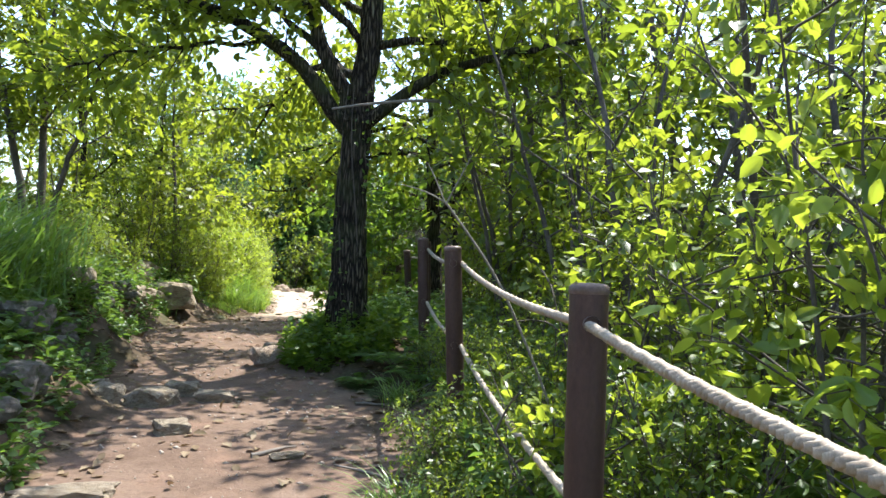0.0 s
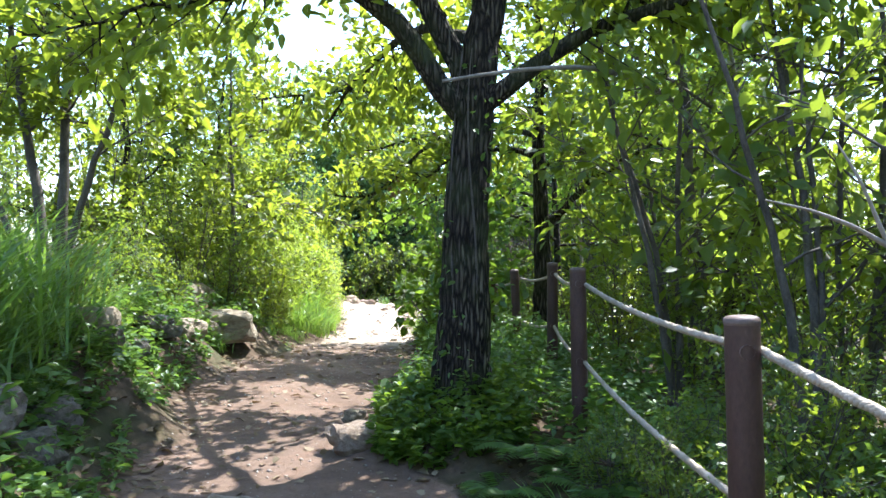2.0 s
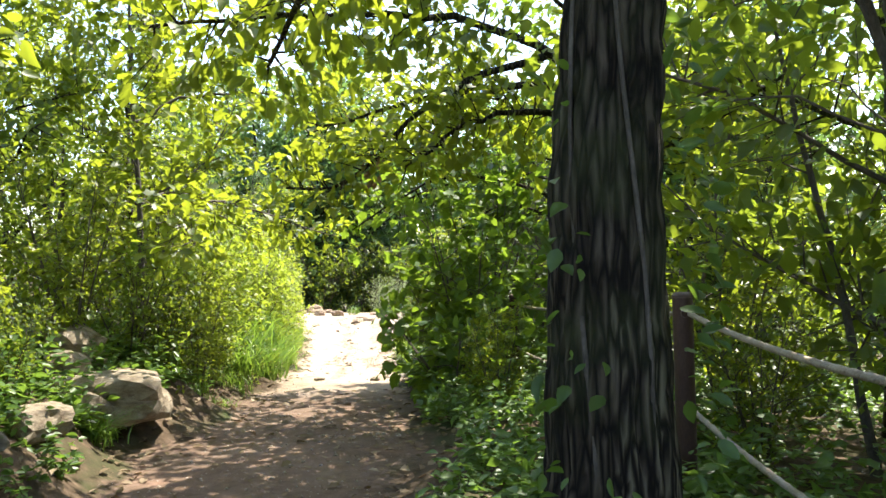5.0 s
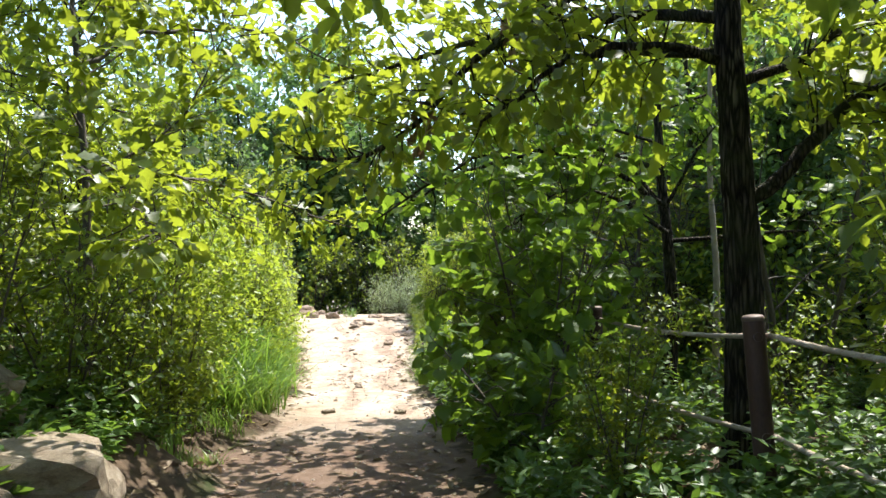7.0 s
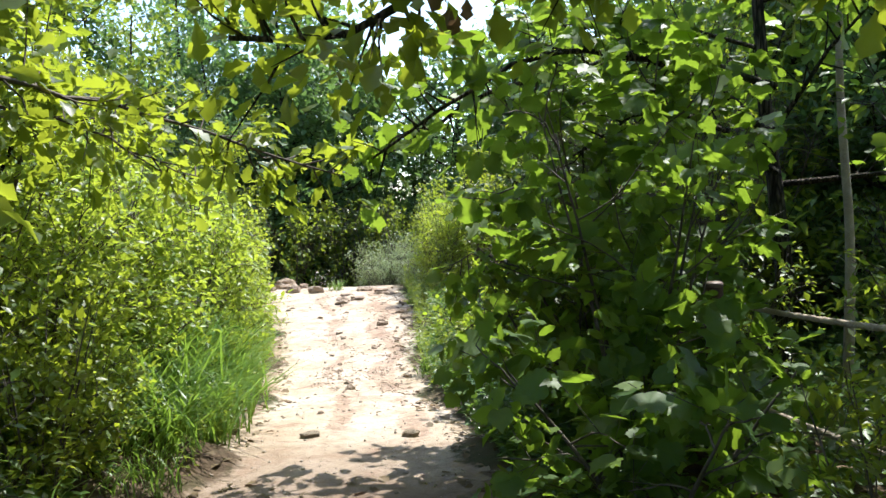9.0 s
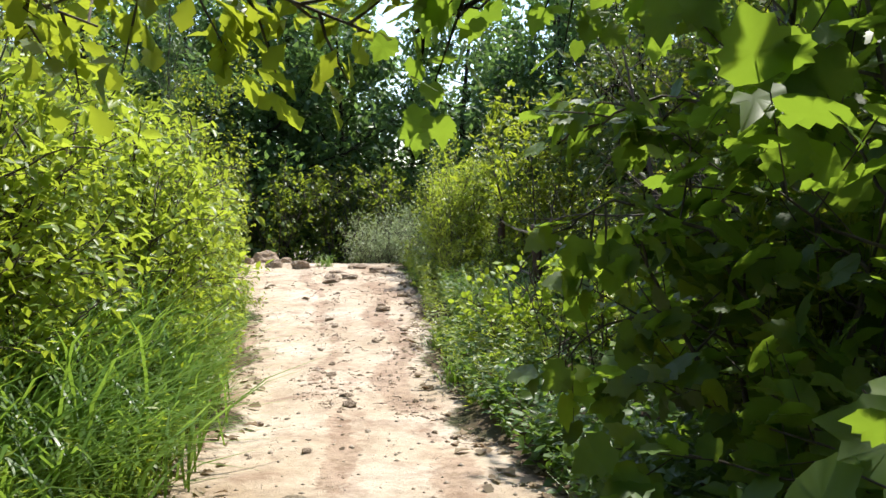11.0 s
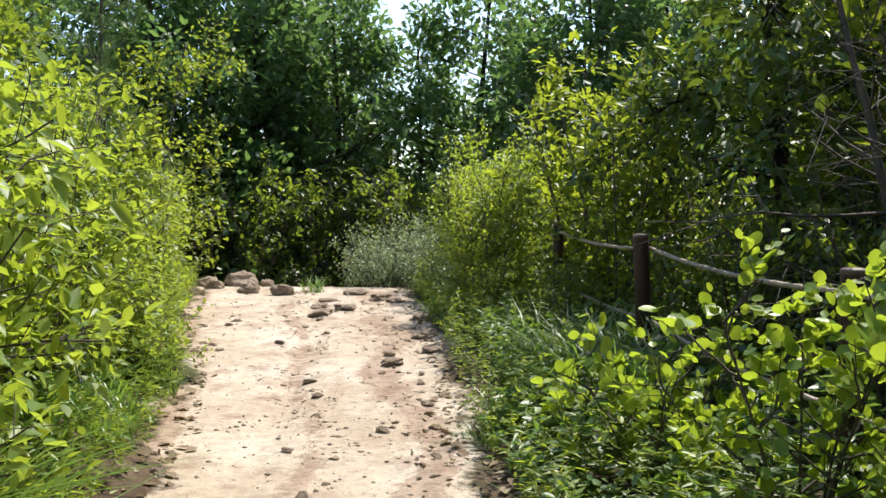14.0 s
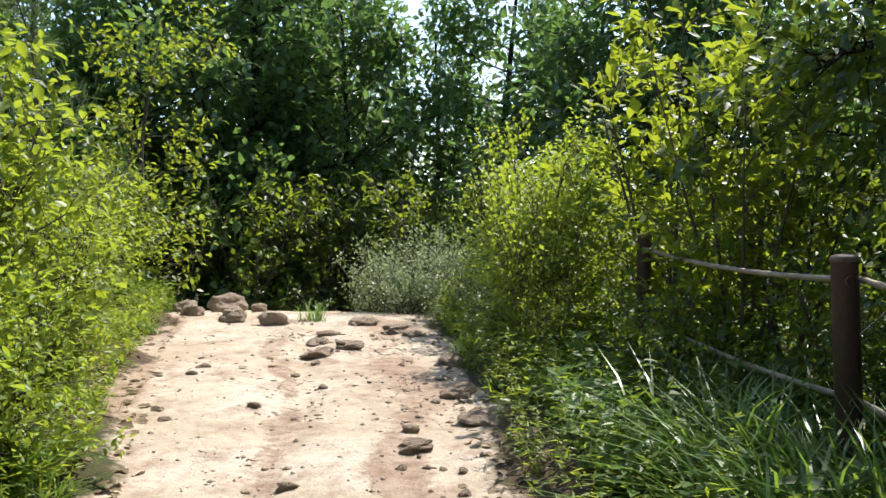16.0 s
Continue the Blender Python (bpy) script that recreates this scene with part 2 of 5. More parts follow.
    b.inputs["Strength"].default_value, b.inputs["Distance"].default_value = 0.8, 0.03
    b2 = N.new("ShaderNodeBump")
    b2.inputs["Strength"].default_value, b2.inputs["Distance"].default_value = 0.6, 0.008
    Lk.new(n2.outputs["Fac"], b.inputs["Height"])
    Lk.new(n3.outputs["Fac"], b2.inputs["Height"])
    Lk.new(b.outputs[0], b2.inputs["Normal"])
    Lk.new(b2.outputs[0], p.inputs["Normal"])
    return p.outputs[0], None


M_GROUND = material("trail_and_forest_earth", build_ground)

# ---- ground: one sheet, the trail worn into it ----
ZY = ((-30, 0, 3, 5, 7, 9, 11, 13, 15, 17.5, 20, 22.5, 25, 28, 32, 34, 40, 60), (-0.3, -0.05, 0.03, 0.06, 0.08, 0.17, 0.25, 0.22, 0.1, 0.0, -0.13, -0.25, -0.19, -0.13, -0.12, -0.3, -1.3, -2.2))
EY = (-30, 0, 4.6, 7.4, 8.3, 9.5, 11.5, 14, 18.4, 20.6, 24.7, 26.8, 32.6, 40, 60)
EL = (-2.5, -1.65, -2.2, -3.05, -3.3, -3.6, -4.1, -4.15, -4.45, -4.75, -5.45, -6.2, -7.6, -9.0, -12)
ER = (0.5, 0.3, -0.1, -0.75, -1.6, -1.75, -2.1, -2.1, -2.6, -2.95, -3.2, -3.25, -3.8, -5.0, -9)
OAK = (-1.11, 8.97)


def sstep(a, b, v):
    q = np.clip((v - a) / (b - a), 0, 1)
    return q * q * (3 - 2 * q)


def wave(x, y):
    """Cheap smooth unevenness, about -1 to 1."""
    return (np.sin(1.7 * x + 0.6 * y + 1.3) * np.sin(1.1 * y - 0.7 * x) + 0.6 * np.sin(3.9 * x - 1.3 * y) * np.sin(3.1 * y + 0.5 * x + 2)
            + 0.35 * np.sin(8.3 * x + 2.1 * y) * np.sin(7.7 * y - 3.0 * x + 1)) / 1.95


def ground_z(x, y):
    x, y = np.asarray(x, float), np.asarray(y, float)
    z = np.interp(y, *ZY)
    wob = 0.16 * np.sin(2.3 * y) + 0.09 * np.sin(5.1 * y + 1)
    dl, dr = np.interp(y, EY, EL) + wob - x, x - (np.interp(y, EY, ER) - wob * 0.7)
    hi = np.interp(y, (-5, 3, 8, 13, 18, 24, 30, 36), (0.55, 0.6, 0.75, 0.6, 0.4, 0.35, 0.3, 0.2))
    z = z + hi * sstep(-0.1, 1.0, dl) + 0.16 * np.clip(dl - 0.8, 0, 25)
    z = z + 0.13 * sstep(0, 0.6, dr) - 0.09 * np.clip(dr - 2.2, 0, 30)
    z = z + 0.2 * np.exp(-((x - OAK[0]) ** 2 + (y - OAK[1]) ** 2) / 0.55)
    inside = sstep(0.25, -0.25, np.maximum(dl, dr))
    near = np.exp(-(np.maximum(0, np.abs(x + 3) - 12) / 8) ** 2)
    z = z + wave(x, y) * (0.022 * inside + 0.07 * (1 - inside)) * near + wave(x * 4, y * 4) * 0.012 * near
    # rut worn by running water, on the open stretch
    rut = np.interp(y, (18, 21, 24, 27, 30), (-4.15, -4.4, -4.5, -4.75, -5.1))
    z = z - 0.035 * np.exp(-((x - rut) / 0.14) ** 2) * sstep(18, 20, y) * sstep(32, 30, y)
    # broken, crumbling ground on the fence side of the open stretch
    mid = (x - np.interp(y, EY, EL)) / (np.interp(y, EY, ER) - np.interp(y, EY, EL))
    z = z + 0.035 * np.abs(wave(x * 5 + 2, y * 4)) * np.exp(-((mid - 0.82) / 0.16) ** 2) * sstep(20, 23, y) * sstep(33, 31, y)
    return z


def gz(x, y):
    return float(ground_z(x, y))


def trail_mask(x, y):
    wob = 0.16 * np.sin(2.3 * y) + 0.09 * np.sin(5.1 * y + 1)
    d = np.maximum(np.interp(y, EY, EL) + wob - x, x - (np.interp(y, EY, ER) - wob * 0.7))
    return sstep(0.3, -0.35, d)


def mesh_np(name, V, F, mat, smooth=False):
    """A mesh from arrays: V (n, 3); F (m, 3) or (m, 4)."""
    me = bpy.data.meshes.new(name)
    V, F = np.asarray(V, np.float32), np.asarray(F, np.int32)
    k = F.shape[1]
    me.vertices.add(len(V))
    me.vertices.foreach_set("co", V.ravel())
    me.loops.add(F.size)
    me.loops.foreach_set("vertex_index", F.ravel())
    me.polygons.add(len(F))
    me.polygons.foreach_set("loop_start", np.arange(0, F.size, k, dtype=np.int32))
    me.polygons.foreach_set("loop_total", np.full(len(F), k, np.int32))
    if smooth:
        me.polygons.foreach_set("use_smooth", np.ones(len(F), bool))
    me.materials.append(mat)
    me.update(calc_edges=True)
    return me


def part(name, me, parent, label=""):
    ob = new(name, me)
    ob.parent = parent
    return tagged(ob, label)


def axis_coords(lo, hi, step, far):
    mid = np.arange(lo, hi + 1e-6, step)
    g = step * np.cumprod(np.full(34, 1.32))
    out = np.cumsum(g)
    out = out[out < far]
    return np.concatenate([(lo - out)[::-1], mid, hi + out])


gx, gy = axis_coords(-9.5, 2.5, 0.1, 900), axis_coords(-1, 35, 0.11, 900)
GX, GY = np.meshgrid(gx, gy)
nx, ny = len(gx), len(gy)
idx = np.arange(nx * ny).reshape(ny, nx)
GF = np.stack([idx[:-1, :-1], idx[:-1, 1:], idx[1:, 1:], idx[1:, :-1]], -1).reshape(-1, 4)
gm = mesh_np("ground", np.stack([GX, GY, ground_z(GX, GY)], -1).reshape(-1, 3), GF, M_GROUND, True)
TL, TR = np.interp(GY, EY, EL), np.interp(GY, EY, ER)
across = (GX - TL) / (TR - TL)
worn = (np.exp(-((across - 0.8 - 0.05 * np.sin(GY * 1.7)) / 0.11) ** 2) + 0.85 * np.exp(-((across - 0.45 - 0.05 * np.sin(GY * 1.7)) / 0.07) ** 2) + 0.9 * np.exp(-((across - 0.02) / 0.09) ** 2)) * sstep(16, 19, GY) * sstep(33, 31, GY)
worn = worn * np.clip(0.65 + 0.6 * wave(GX * 2.3, GY * 1.3), 0, 1)
for nm, vals in (("trail", trail_mask(GX, GY)), ("sand", sstep(15.5, 19.0, GY)), ("worn", worn)):
    a = gm.attributes.new(nm, "FLOAT", "POINT")
    a.data.foreach_set("value", np.asarray(vals, np.float32).ravel())
tagged(new("ground", gm), "trodden brown earth trail turning to pale sand, leaf litter beside it", "ground", kind="structure")

# ---- leaves, stems and branches ----
LEAF = {
    "diamond": (np.array([(0, 0, 0), (-0.27, 0.45, 0.07), (0, 1, -0.06), (0.27, 0.45, 0.07)]), np.array([(0, 2, 1), (0, 3, 2)])),
    "plain": (np.array([(0, 0, 0), (-0.22, 0.28, 0.06), (-0.24, 0.6, 0.05), (0, 1, -0.1), (0.24, 0.6, 0.05), (0.22, 0.28, 0.06)]),
             np.array([(0, 2, 1), (0, 3, 2), (0, 4, 3), (0, 5, 4)])),
    "oval": (np.array([(0, 0, 0), (-0.17, 0.16, 0.04), (-0.25, 0.42, 0.06), (-0.17, 0.74, 0.03), (0, 1, -0.12), (0.17, 0.74, 0.03), (0.25, 0.42, 0.06), (0.17, 0.16, 0.04)]),
             np.array([(0, 2, 1), (0, 3, 2), (0, 4, 3), (0, 5, 4), (0, 6, 5), (0, 7, 6)])),
    "oak": (np.array([(0, 0, 0), (-0.1, 0.2, 0.03), (-0.27, 0.45, 0.06), (-0.2, 0.56, 0.03), (-0.31, 0.74, 0.05), (0, 1, -0.1), (0.31, 0.74, 0.05), (0.2, 0.56, 0.03), (0.27, 0.45, 0.06), (0.1, 0.2, 0.03), (0, 0.55, -0.01)]),
            np.array([(10, k + 1, k) for k in range(9)] + [(10, 0, 9)])),
    "lobed": (np.array([(0, 0, 0), (-0.2, -0.1, 0.03), (-0.36, 0.0, 0.04), (-0.4, 0.13, 0.05), (-0.53, 0.3, -0.02), (-0.44, 0.37, 0.03), (-0.48, 0.54, -0.01), (-0.35, 0.58, 0.04), (-0.34, 0.77, -0.02), (-0.2, 0.8, 0.02), (0, 1.08, -0.12),
                        (0.2, 0.8, 0.02), (0.34, 0.77, -0.02), (0.35, 0.58, 0.04), (0.48, 0.54, -0.01), (0.44, 0.37, 0.03), (0.53, 0.3, -0.02), (0.4, 0.13, 0.05), (0.36, 0.0, 0.04), (0.2, -0.1, 0.03), (0, 0.4, -0.02)]),
              np.array([(20, k + 1, k) for k in range(19)] + [(20, 0, 19)])),
    "round": (np.array([(0, 0, 0), (-0.27, 0.14, 0.04), (-0.4, 0.42, 0.06), (-0.33, 0.72, 0.04), (-0.12, 0.96, -0.03), (0.12, 0.96, -0.03), (0.33, 0.72, 0.04), (0.4, 0.42, 0.06), (0.27, 0.14, 0.04)]),
              np.array([(0, k + 1, k) for k in range(1, 8)])),
    "needle": (np.array([(0, 0, 0), (-0.03, 0.5, 0.0), (0, 1, 0), (0.03, 0.5, 0.0)]), np.array([(0, 2, 1), (0, 3, 2)])),
    "fernleaf": (np.array([(0, 0, 0), (-0.13, 0.3, 0.02), (0, 1, -0.08), (0.13, 0.3, 0.02)]), np.array([(0, 2, 1), (0, 3, 2)])),
}


def unit(a):
    return a / np.maximum(np.linalg.norm(a, axis=-1, keepdims=True), 1e-9)


def leaf_arrays(P, D, size, shape, rng, tilt=0.55):
    """Leaves at P that point along D, their faces roughly to the sky."""
    tv, tf = LEAF[shape]
    n, k = len(P), len(tv)
    D = unit(D)
    up = np.array((0, 0, 1.0)) + rng.normal(0, tilt, (n, 3))
    X = unit(np.cross(D, up))
    Z = np.cross(X, D)
    curl = rng.uniform(0.4, 1.9, (n, 1, 1))
    wid = rng.uniform(0.85, 1.2, (n, 1, 1))
    T = tv[None]
    V = P[:, None] + size[:, None, None] * (T[..., :1] * wid * X[:, None] + T[..., 1:2] * D[:, None] + T[..., 2:] * curl * Z[:, None])
    F = tf[None] + (np.arange(n) * k)[:, None, None]
    return V.reshape(-1, 3), F.reshape(-1, 3)


def leaf_mesh(name, P, D, size, shape, mat, rng, tilt=0.55):
    V, F = leaf_arrays(np.asarray(P, float), np.asarray(D, float), np.asarray(size, float), shape, rng, tilt)
    return mesh_np(name, V, F, mat)


def tube(pts, radii, sides=6, flare=0.0, rng=None, rough=0.0):
    """A tapered tube along pts; rough: uneven, ridged skin."""
    pts = np.asarray(pts, float)
    n = len(pts)
    tan = unit(np.gradient(pts, axis=0))
    ref = np.array((0.31, 0.95, 0.05)) if abs(tan[0][2]) > 0.5 else np.array((0, 0, 1.0))
    X = unit(np.cross(tan, ref))
    Y = np.cross(tan, X)
    a = np.arange(sides) * 2 * math.pi / sides
    r = np.repeat(np.asarray(radii, float)[:, None], sides, 1)
    if rough and rng is not None:
        ridge = rng.normal(0, 1, sides)
        r = r * (1 + rough * (ridge[None] * 0.8 + rng.normal(0, 0.22, (n, sides)) + 0.5 * np.sin(np.linspace(0, n * 0.5, n))[:, None] * np.roll(ridge, 3)[None]))
    V = pts[:, None] + r[..., None] * (np.cos(a)[None, :, None] * X[:, None] + np.sin(a)[None, :, None] * Y[:, None])
    i = np.arange(n * sides).reshape(n, sides)
    j = np.roll(i, -1, 1)
    F = np.stack([i[:-1], j[:-1], j[1:], i[1:]], -1).reshape(-1, 4)
    return V.reshape(-1, 3), F


def furrowed(line, radii, rng, sides=72):
    """A thick trunk whose bark stands in upright plates with deep furrows between them."""
    n = 150
    f = np.linspace(0, 1, n)
    k = np.linspace(0, 1, len(line))
    pts = np.stack([np.interp(f, k, line[:, i]) for i in range(3)], 1)
    r = np.interp(f, k, radii)
    V, F = tube(pts, r, sides)
    V = V.reshape(n, sides, 3)
    a = (np.arange(sides) * 2 * math.pi / sides)[None]
    z = pts[:, 2][:, None]
    warp = 0.5 * np.sin(2.1 * z + 2 * a) + 0.35 * np.sin(5.3 * z + a + 1) + 0.2 * np.sin(11 * z + 3 * a)
    g = np.abs(np.sin(7 * a + 1.6 * warp)) * (0.6 + 0.4 * np.abs(np.sin(4.5 * a - 1.2 * warp + 2.2 * z + 1)))
    cut = np.abs(np.sin(6.5 * z + 9 * np.sin(3 * a) + 5 * warp)) ** 0.3
    depth = 0.13 * (np.clip(g * 1.5, 0, 1) ** 0.6 * (0.75 + 0.25 * cut) - 0.75) + rng.normal(0, 0.012, (n, sides))
    V = pts[:, None] + (V - pts[:, None]) * (1 + depth)[..., None]
    return V.reshape(-1, 3), F


def join(chunks):
    Vs, Fs, o = [], [], 0
    for V, F in chunks:
        Vs.append(V)
        Fs.append(F + o)
        o += len(V)
    return np.concatenate(Vs), np.concatenate(Fs)


def resample(pts, n):
    pts = np.asarray(pts, float)
    d = np.concatenate([[0], np.cumsum(np.linalg.norm(np.diff(pts, axis=0), axis=1))])
    s = np.linspace(0, d[-1], n)
    out = np.stack([np.interp(s, d, pts[:, k]) for k in range(3)], 1)
    for _ in range(2):
        out[1:-1] = 0.25 * out[:-2] + 0.5 * out[1:-1] + 0.25 * out[2:]
    return out


def wander(rng, p, d, length, n=6, bend=0.18, lift=0.0):
    """A crooked line from p along d."""
    pts = [np.asarray(p, float)]
    d = unit(np.asarray(d, float))
    for _ in range(n - 1):
        d = unit(d + rng.normal(0, bend, 3) + np.array((0, 0, lift)))
        pts.append(pts[-1] + d * length / (n - 1))
    return np.array(pts)


def side_dir(rng, d, out=0.9, lift=0.15):
    q = unit(rng.normal(0, 1, 3))
    q = unit(q - d * q.dot(d))
    return unit(d * (1 - 0.5 * out) + q * out + np.array((0, 0, lift)))


def branch(rng, pts, r, cfg, woods, anchors, root, bark):
    """A limb along pts with side twigs; leaf anchors (place, direction) go into anchors."""
    pts = np.asarray(pts, float)
    n = len(pts)
    V, F = tube(pts, np.linspace(r, max(r * 0.25, 0.003), n), 8 if r > 0.03 else 4, rng=rng, rough=0.04)
    if r > 0.012:
        part("limb", mesh_np("limb", V, F, bark, True), root)
    else:
        woods.append((V, F))
    L = np.linalg.norm(np.diff(pts, axis=0), axis=1).sum()
    cnt = max(2, int(cfg["twigs"] * L))
    for q in range(cnt):
        f = cfg.get("bare", 0.25) + (1 - cfg.get("bare", 0.25)) * (q + rng.random()) / cnt
        i = min(int(f * (n - 1)), n - 2)
        p = pts[i] + (pts[i + 1] - pts[i]) * (f * (n - 1) - i)
        d = side_dir(rng, unit(pts[i + 1] - pts[i]), 0.95, cfg.get("lift", 0.1))
        tl = cfg["twig"] * rng.uniform(0.5, 1.2) * (1.1 - 0.45 * f)
        tp = wander(rng, p, d, tl, 4, 0.22, cfg.get("lift", 0.1) * 0.4)
        woods.append(tube(tp[[0, 3]] if r < 0.012 or cfg["size"] > 0.16 else tp[[0, 1, 3]], (min(r * 0.4, 0.012), 0.002) if r < 0.012 or cfg["size"] > 0.16 else (min(r * 0.4, 0.012), 0.006, 0.002), 3))
        k = max(2, int(cfg["leaves"] * tl / cfg["twig"]))
        for _ in range(k):
            g = rng.uniform(0.2, 1.0) * 3
            a = min(int(g), 2)
            lp = tp[a] + (tp[a + 1] - tp[a]) * (g - a)
            ld = unit(tp[a + 1] - tp[a]) + rng.normal(0, 0.7, 3) + np.array((0, 0, -cfg.get("droop", 0.25)))
            anchors.append((lp + rng.normal(0, cfg.get("spread", 0.05), 3), ld))


def crown_mesh(rng, anchors, cfg, mat):
    P = np.array([a[0] for a in anchors])
    D = np.array([a[1] for a in anchors])
    s = cfg["size"] * np.clip(rng.normal(1, 0.25, len(P)), 0.5, 1.6)
    return leaf_mesh("crown", P, D, s, cfg["shape"], mat, rng, cfg.get("tilt", 0.5))


def stem_radii(n, r, top=0.2, flare=0.35):
    f = np.linspace(0, 1, n)
    return r * ((1 - f) * (1 - top) + top + flare * np.exp(-f * 14))


def plant(name, label, category, stems, cfg, leaf_mat, seed, bark=None, limbs=(), group="", at=(0, 0, 0)):
    """A woody plant: stems (points, radius) with limbs set along them, extra limbs given as (points, radius), and one crown of leaves.
    Parts: trunk (each stem), limb (each), crown."""
    rng = np.random.default_rng(seed)
    bark = bark or M_TWIG
    root = tagged(new(name), label, category, group)
    anchors, woods = [], []
    for pts, r in stems:
        n = max(7, int(len(pts) * (9 if r > 0.12 else 4)))
        line = resample(pts, n)
        line[1:-1, :2] += rng.normal(0, r * (0.04 if r > 0.12 else 0.2), (n - 2, 2))
        sides = 30 if r > 0.12 else 7
        if r > 0.12:
            V, F = furrowed(line, stem_radii(n, r), rng)
        else:
            V, F = tube(line, stem_radii(n, r), sides, rng=rng, rough=0.06 if r > 0.06 else 0.02)
        part("trunk", mesh_np("trunk", V, F, bark, True), root)
        for q in range(cfg["limbs"]):
            f = cfg["start"] + (1 - cfg["start"]) * (q + rng.random() * 0.8) / max(1, cfg["limbs"])
            f = min(f, 0.98)
            i = min(int(f * (n - 1)), n - 2)
            az = q * 2.4 + rng.uniform(-0.5, 0.5)
            el = cfg.get("rise", 0.5) + rng.uniform(-0.25, 0.25) + 0.5 * f
            d = np.array((math.cos(az) * math.cos(el), math.sin(az) * math.cos(el), math.sin(el)))
            L = cfg["limb"] * rng.uniform(0.7, 1.2) * (1.15 - 0.6 * f)
            lp = wander(rng, line[i], d, L, 7, 0.16, cfg.get("limb_lift", 0.02))
            branch(rng, lp, max(0.006, r * 0.42 * (1.1 - f)), cfg, woods, anchors, root, bark)
    for pts, r in limbs:
        line = resample(pts, 14)
        line[1:-1] += rng.normal(0, 0.02, (12, 3))
        branch(rng, line, r, cfg, woods, anchors, root, bark)
    if woods:
        V, F = join(woods)
        tagged(part("brushwood", mesh_np("brushwood", V, F, bark, True), root), kind="stuff")
    if anchors and cfg["leaves"] > 0:
        tagged(part("crown", crown_mesh(rng, anchors, cfg, leaf_mat), root), kind="stuff")
    root.location = at
    return root


def rest(x, y, sink=0.05, turn=0.0, size=1.0):
    """Pose on the ground, turned and scaled."""
    return pose(x, y, gz(x, y) - sink, 0, 0, turn) @ Matrix.Scale(size, 4)


def put(ob, x, y, turn, size=1.0, label=""):
    c = copy_thing(ob, rest(x, y, 0.05, turn, size))
    if label:
        tagged(c, label)
    return c


R = np.random.default_rng(7)

# ---- the big oak beside the trail ----
oak_cfg = dict(limbs=13, start=0.42, limb=3.0, rise=0.05, twigs=13, twig=0.85, leaves=26, size=0.125, shape="oval", spread=0.09, droop=0.3, bare=0.25)
oz = gz(*OAK)
plant("oak_tree", "large oak with dark furrowed bark and wide spreading limbs", "tree",
      [([(0, 0, -0.1), (0.02, 0, 0.7), (0.03, 0.02, 1.5), (0.08, 0.05, 2.4), (0.2, 0.1, 3.4), (0.25, 0.15, 5.2), (0.35, 0.3, 7.4)], 0.198)],
      oak_cfg, M_OAK, 11, M_BARK,
      limbs=[([(0.0, 0, 2.2), (-0.35, -0.1, 2.75), (-0.9, -0.25, 3.2), (-1.9, -0.6, 3.55), (-3.2, -0.9, 3.75)], 0.1),
             ([(0.02, 0, 2.3), (-0.25, 0.05, 3.0), (-0.6, 0.1, 3.8), (-0.9, 0.3, 5.0), (-1.3, 0.5, 6.2)], 0.1),
             ([(0.1, 0, 2.25), (0.45, -0.05, 2.5), (0.9, -0.1, 2.85), (1.6, -0.2, 3.05), (2.6, -0.4, 3.2)], 0.085),
             ([(-0.9, -0.25, 3.15), (-1.6, -0.5, 3.0), (-2.4, -0.7, 2.85), (-3.1, -0.9, 2.6)], 0.03),
             ([(0.1, 0.1, 2.8), (-0.5, 1.2, 3.3), (-1.2, 2.4, 3.2), (-1.9, 3.4, 2.7)], 0.06),
             ([(-0.2, 0.1, 3.0), (-1.2, 0.8, 3.9), (-2.4, 1.4, 4.3), (-3.4, 1.8, 4.1)], 0.05), ([(0.1, 0.1, 3.2), (-0.8, -0.8, 4.1), (-1.8, -1.5, 4.4), (-2.8, -2.0, 4.3)], 0.045)],
      at=(OAK[0], OAK[1], oz))

# ---- second oak by the fence, with the limb that hangs over the trail ----
T2 = (-0.25, 14.75)
plant("oak_tree", "slim oak with black bark, one limb hanging low over the trail", "tree",
      [([(0, 0, -0.1), (0.0, 0, 0.9), (-0.05, 0, 2.0), (-0.12, 0, 3.2), (-0.1, 0.1, 4.6), (-0.3, 0.2, 6.4)], 0.15)],
      dict(oak_cfg, limb=2.4, twigs=14, shape="oak", size=0.13, leaves=22), M_OAK, 12, M_BARK,
      limbs=[([(-0.12, 0, 3.6), (-0.9, 0.1, 3.55), (-1.7, 0.2, 3.2), (-2.3, 0.3, 2.55), (-2.75, 0.35, 2.2), (-3.3, 0.4, 2.3)], 0.05),
             ([(0.0, 0, 1.9), (0.35, 0, 2.15), (0.6, -0.05, 2.55), (1.1, -0.1, 2.8), (1.9, -0.2, 3.3)], 0.06),
             ([(-0.12, 0, 3.4), (-1.2, -1.0, 3.7), (-2.4, -2.0, 3.5), (-3.6, -2.7, 3.2)], 0.05),
             ([(-0.1, 0, 3.2), (-1.0, 0.9, 3.5), (-2.2, 1.6, 3.4), (-3.4, 2.0, 3.1)], 0.05),
             ([(-0.1, 0, 2.9), (-0.7, -0.2, 3.0), (-1.4, -0.5, 2.8), (-1.9, -0.6, 2.4)], 0.04)],
      at=(*T2, gz(*T2)))

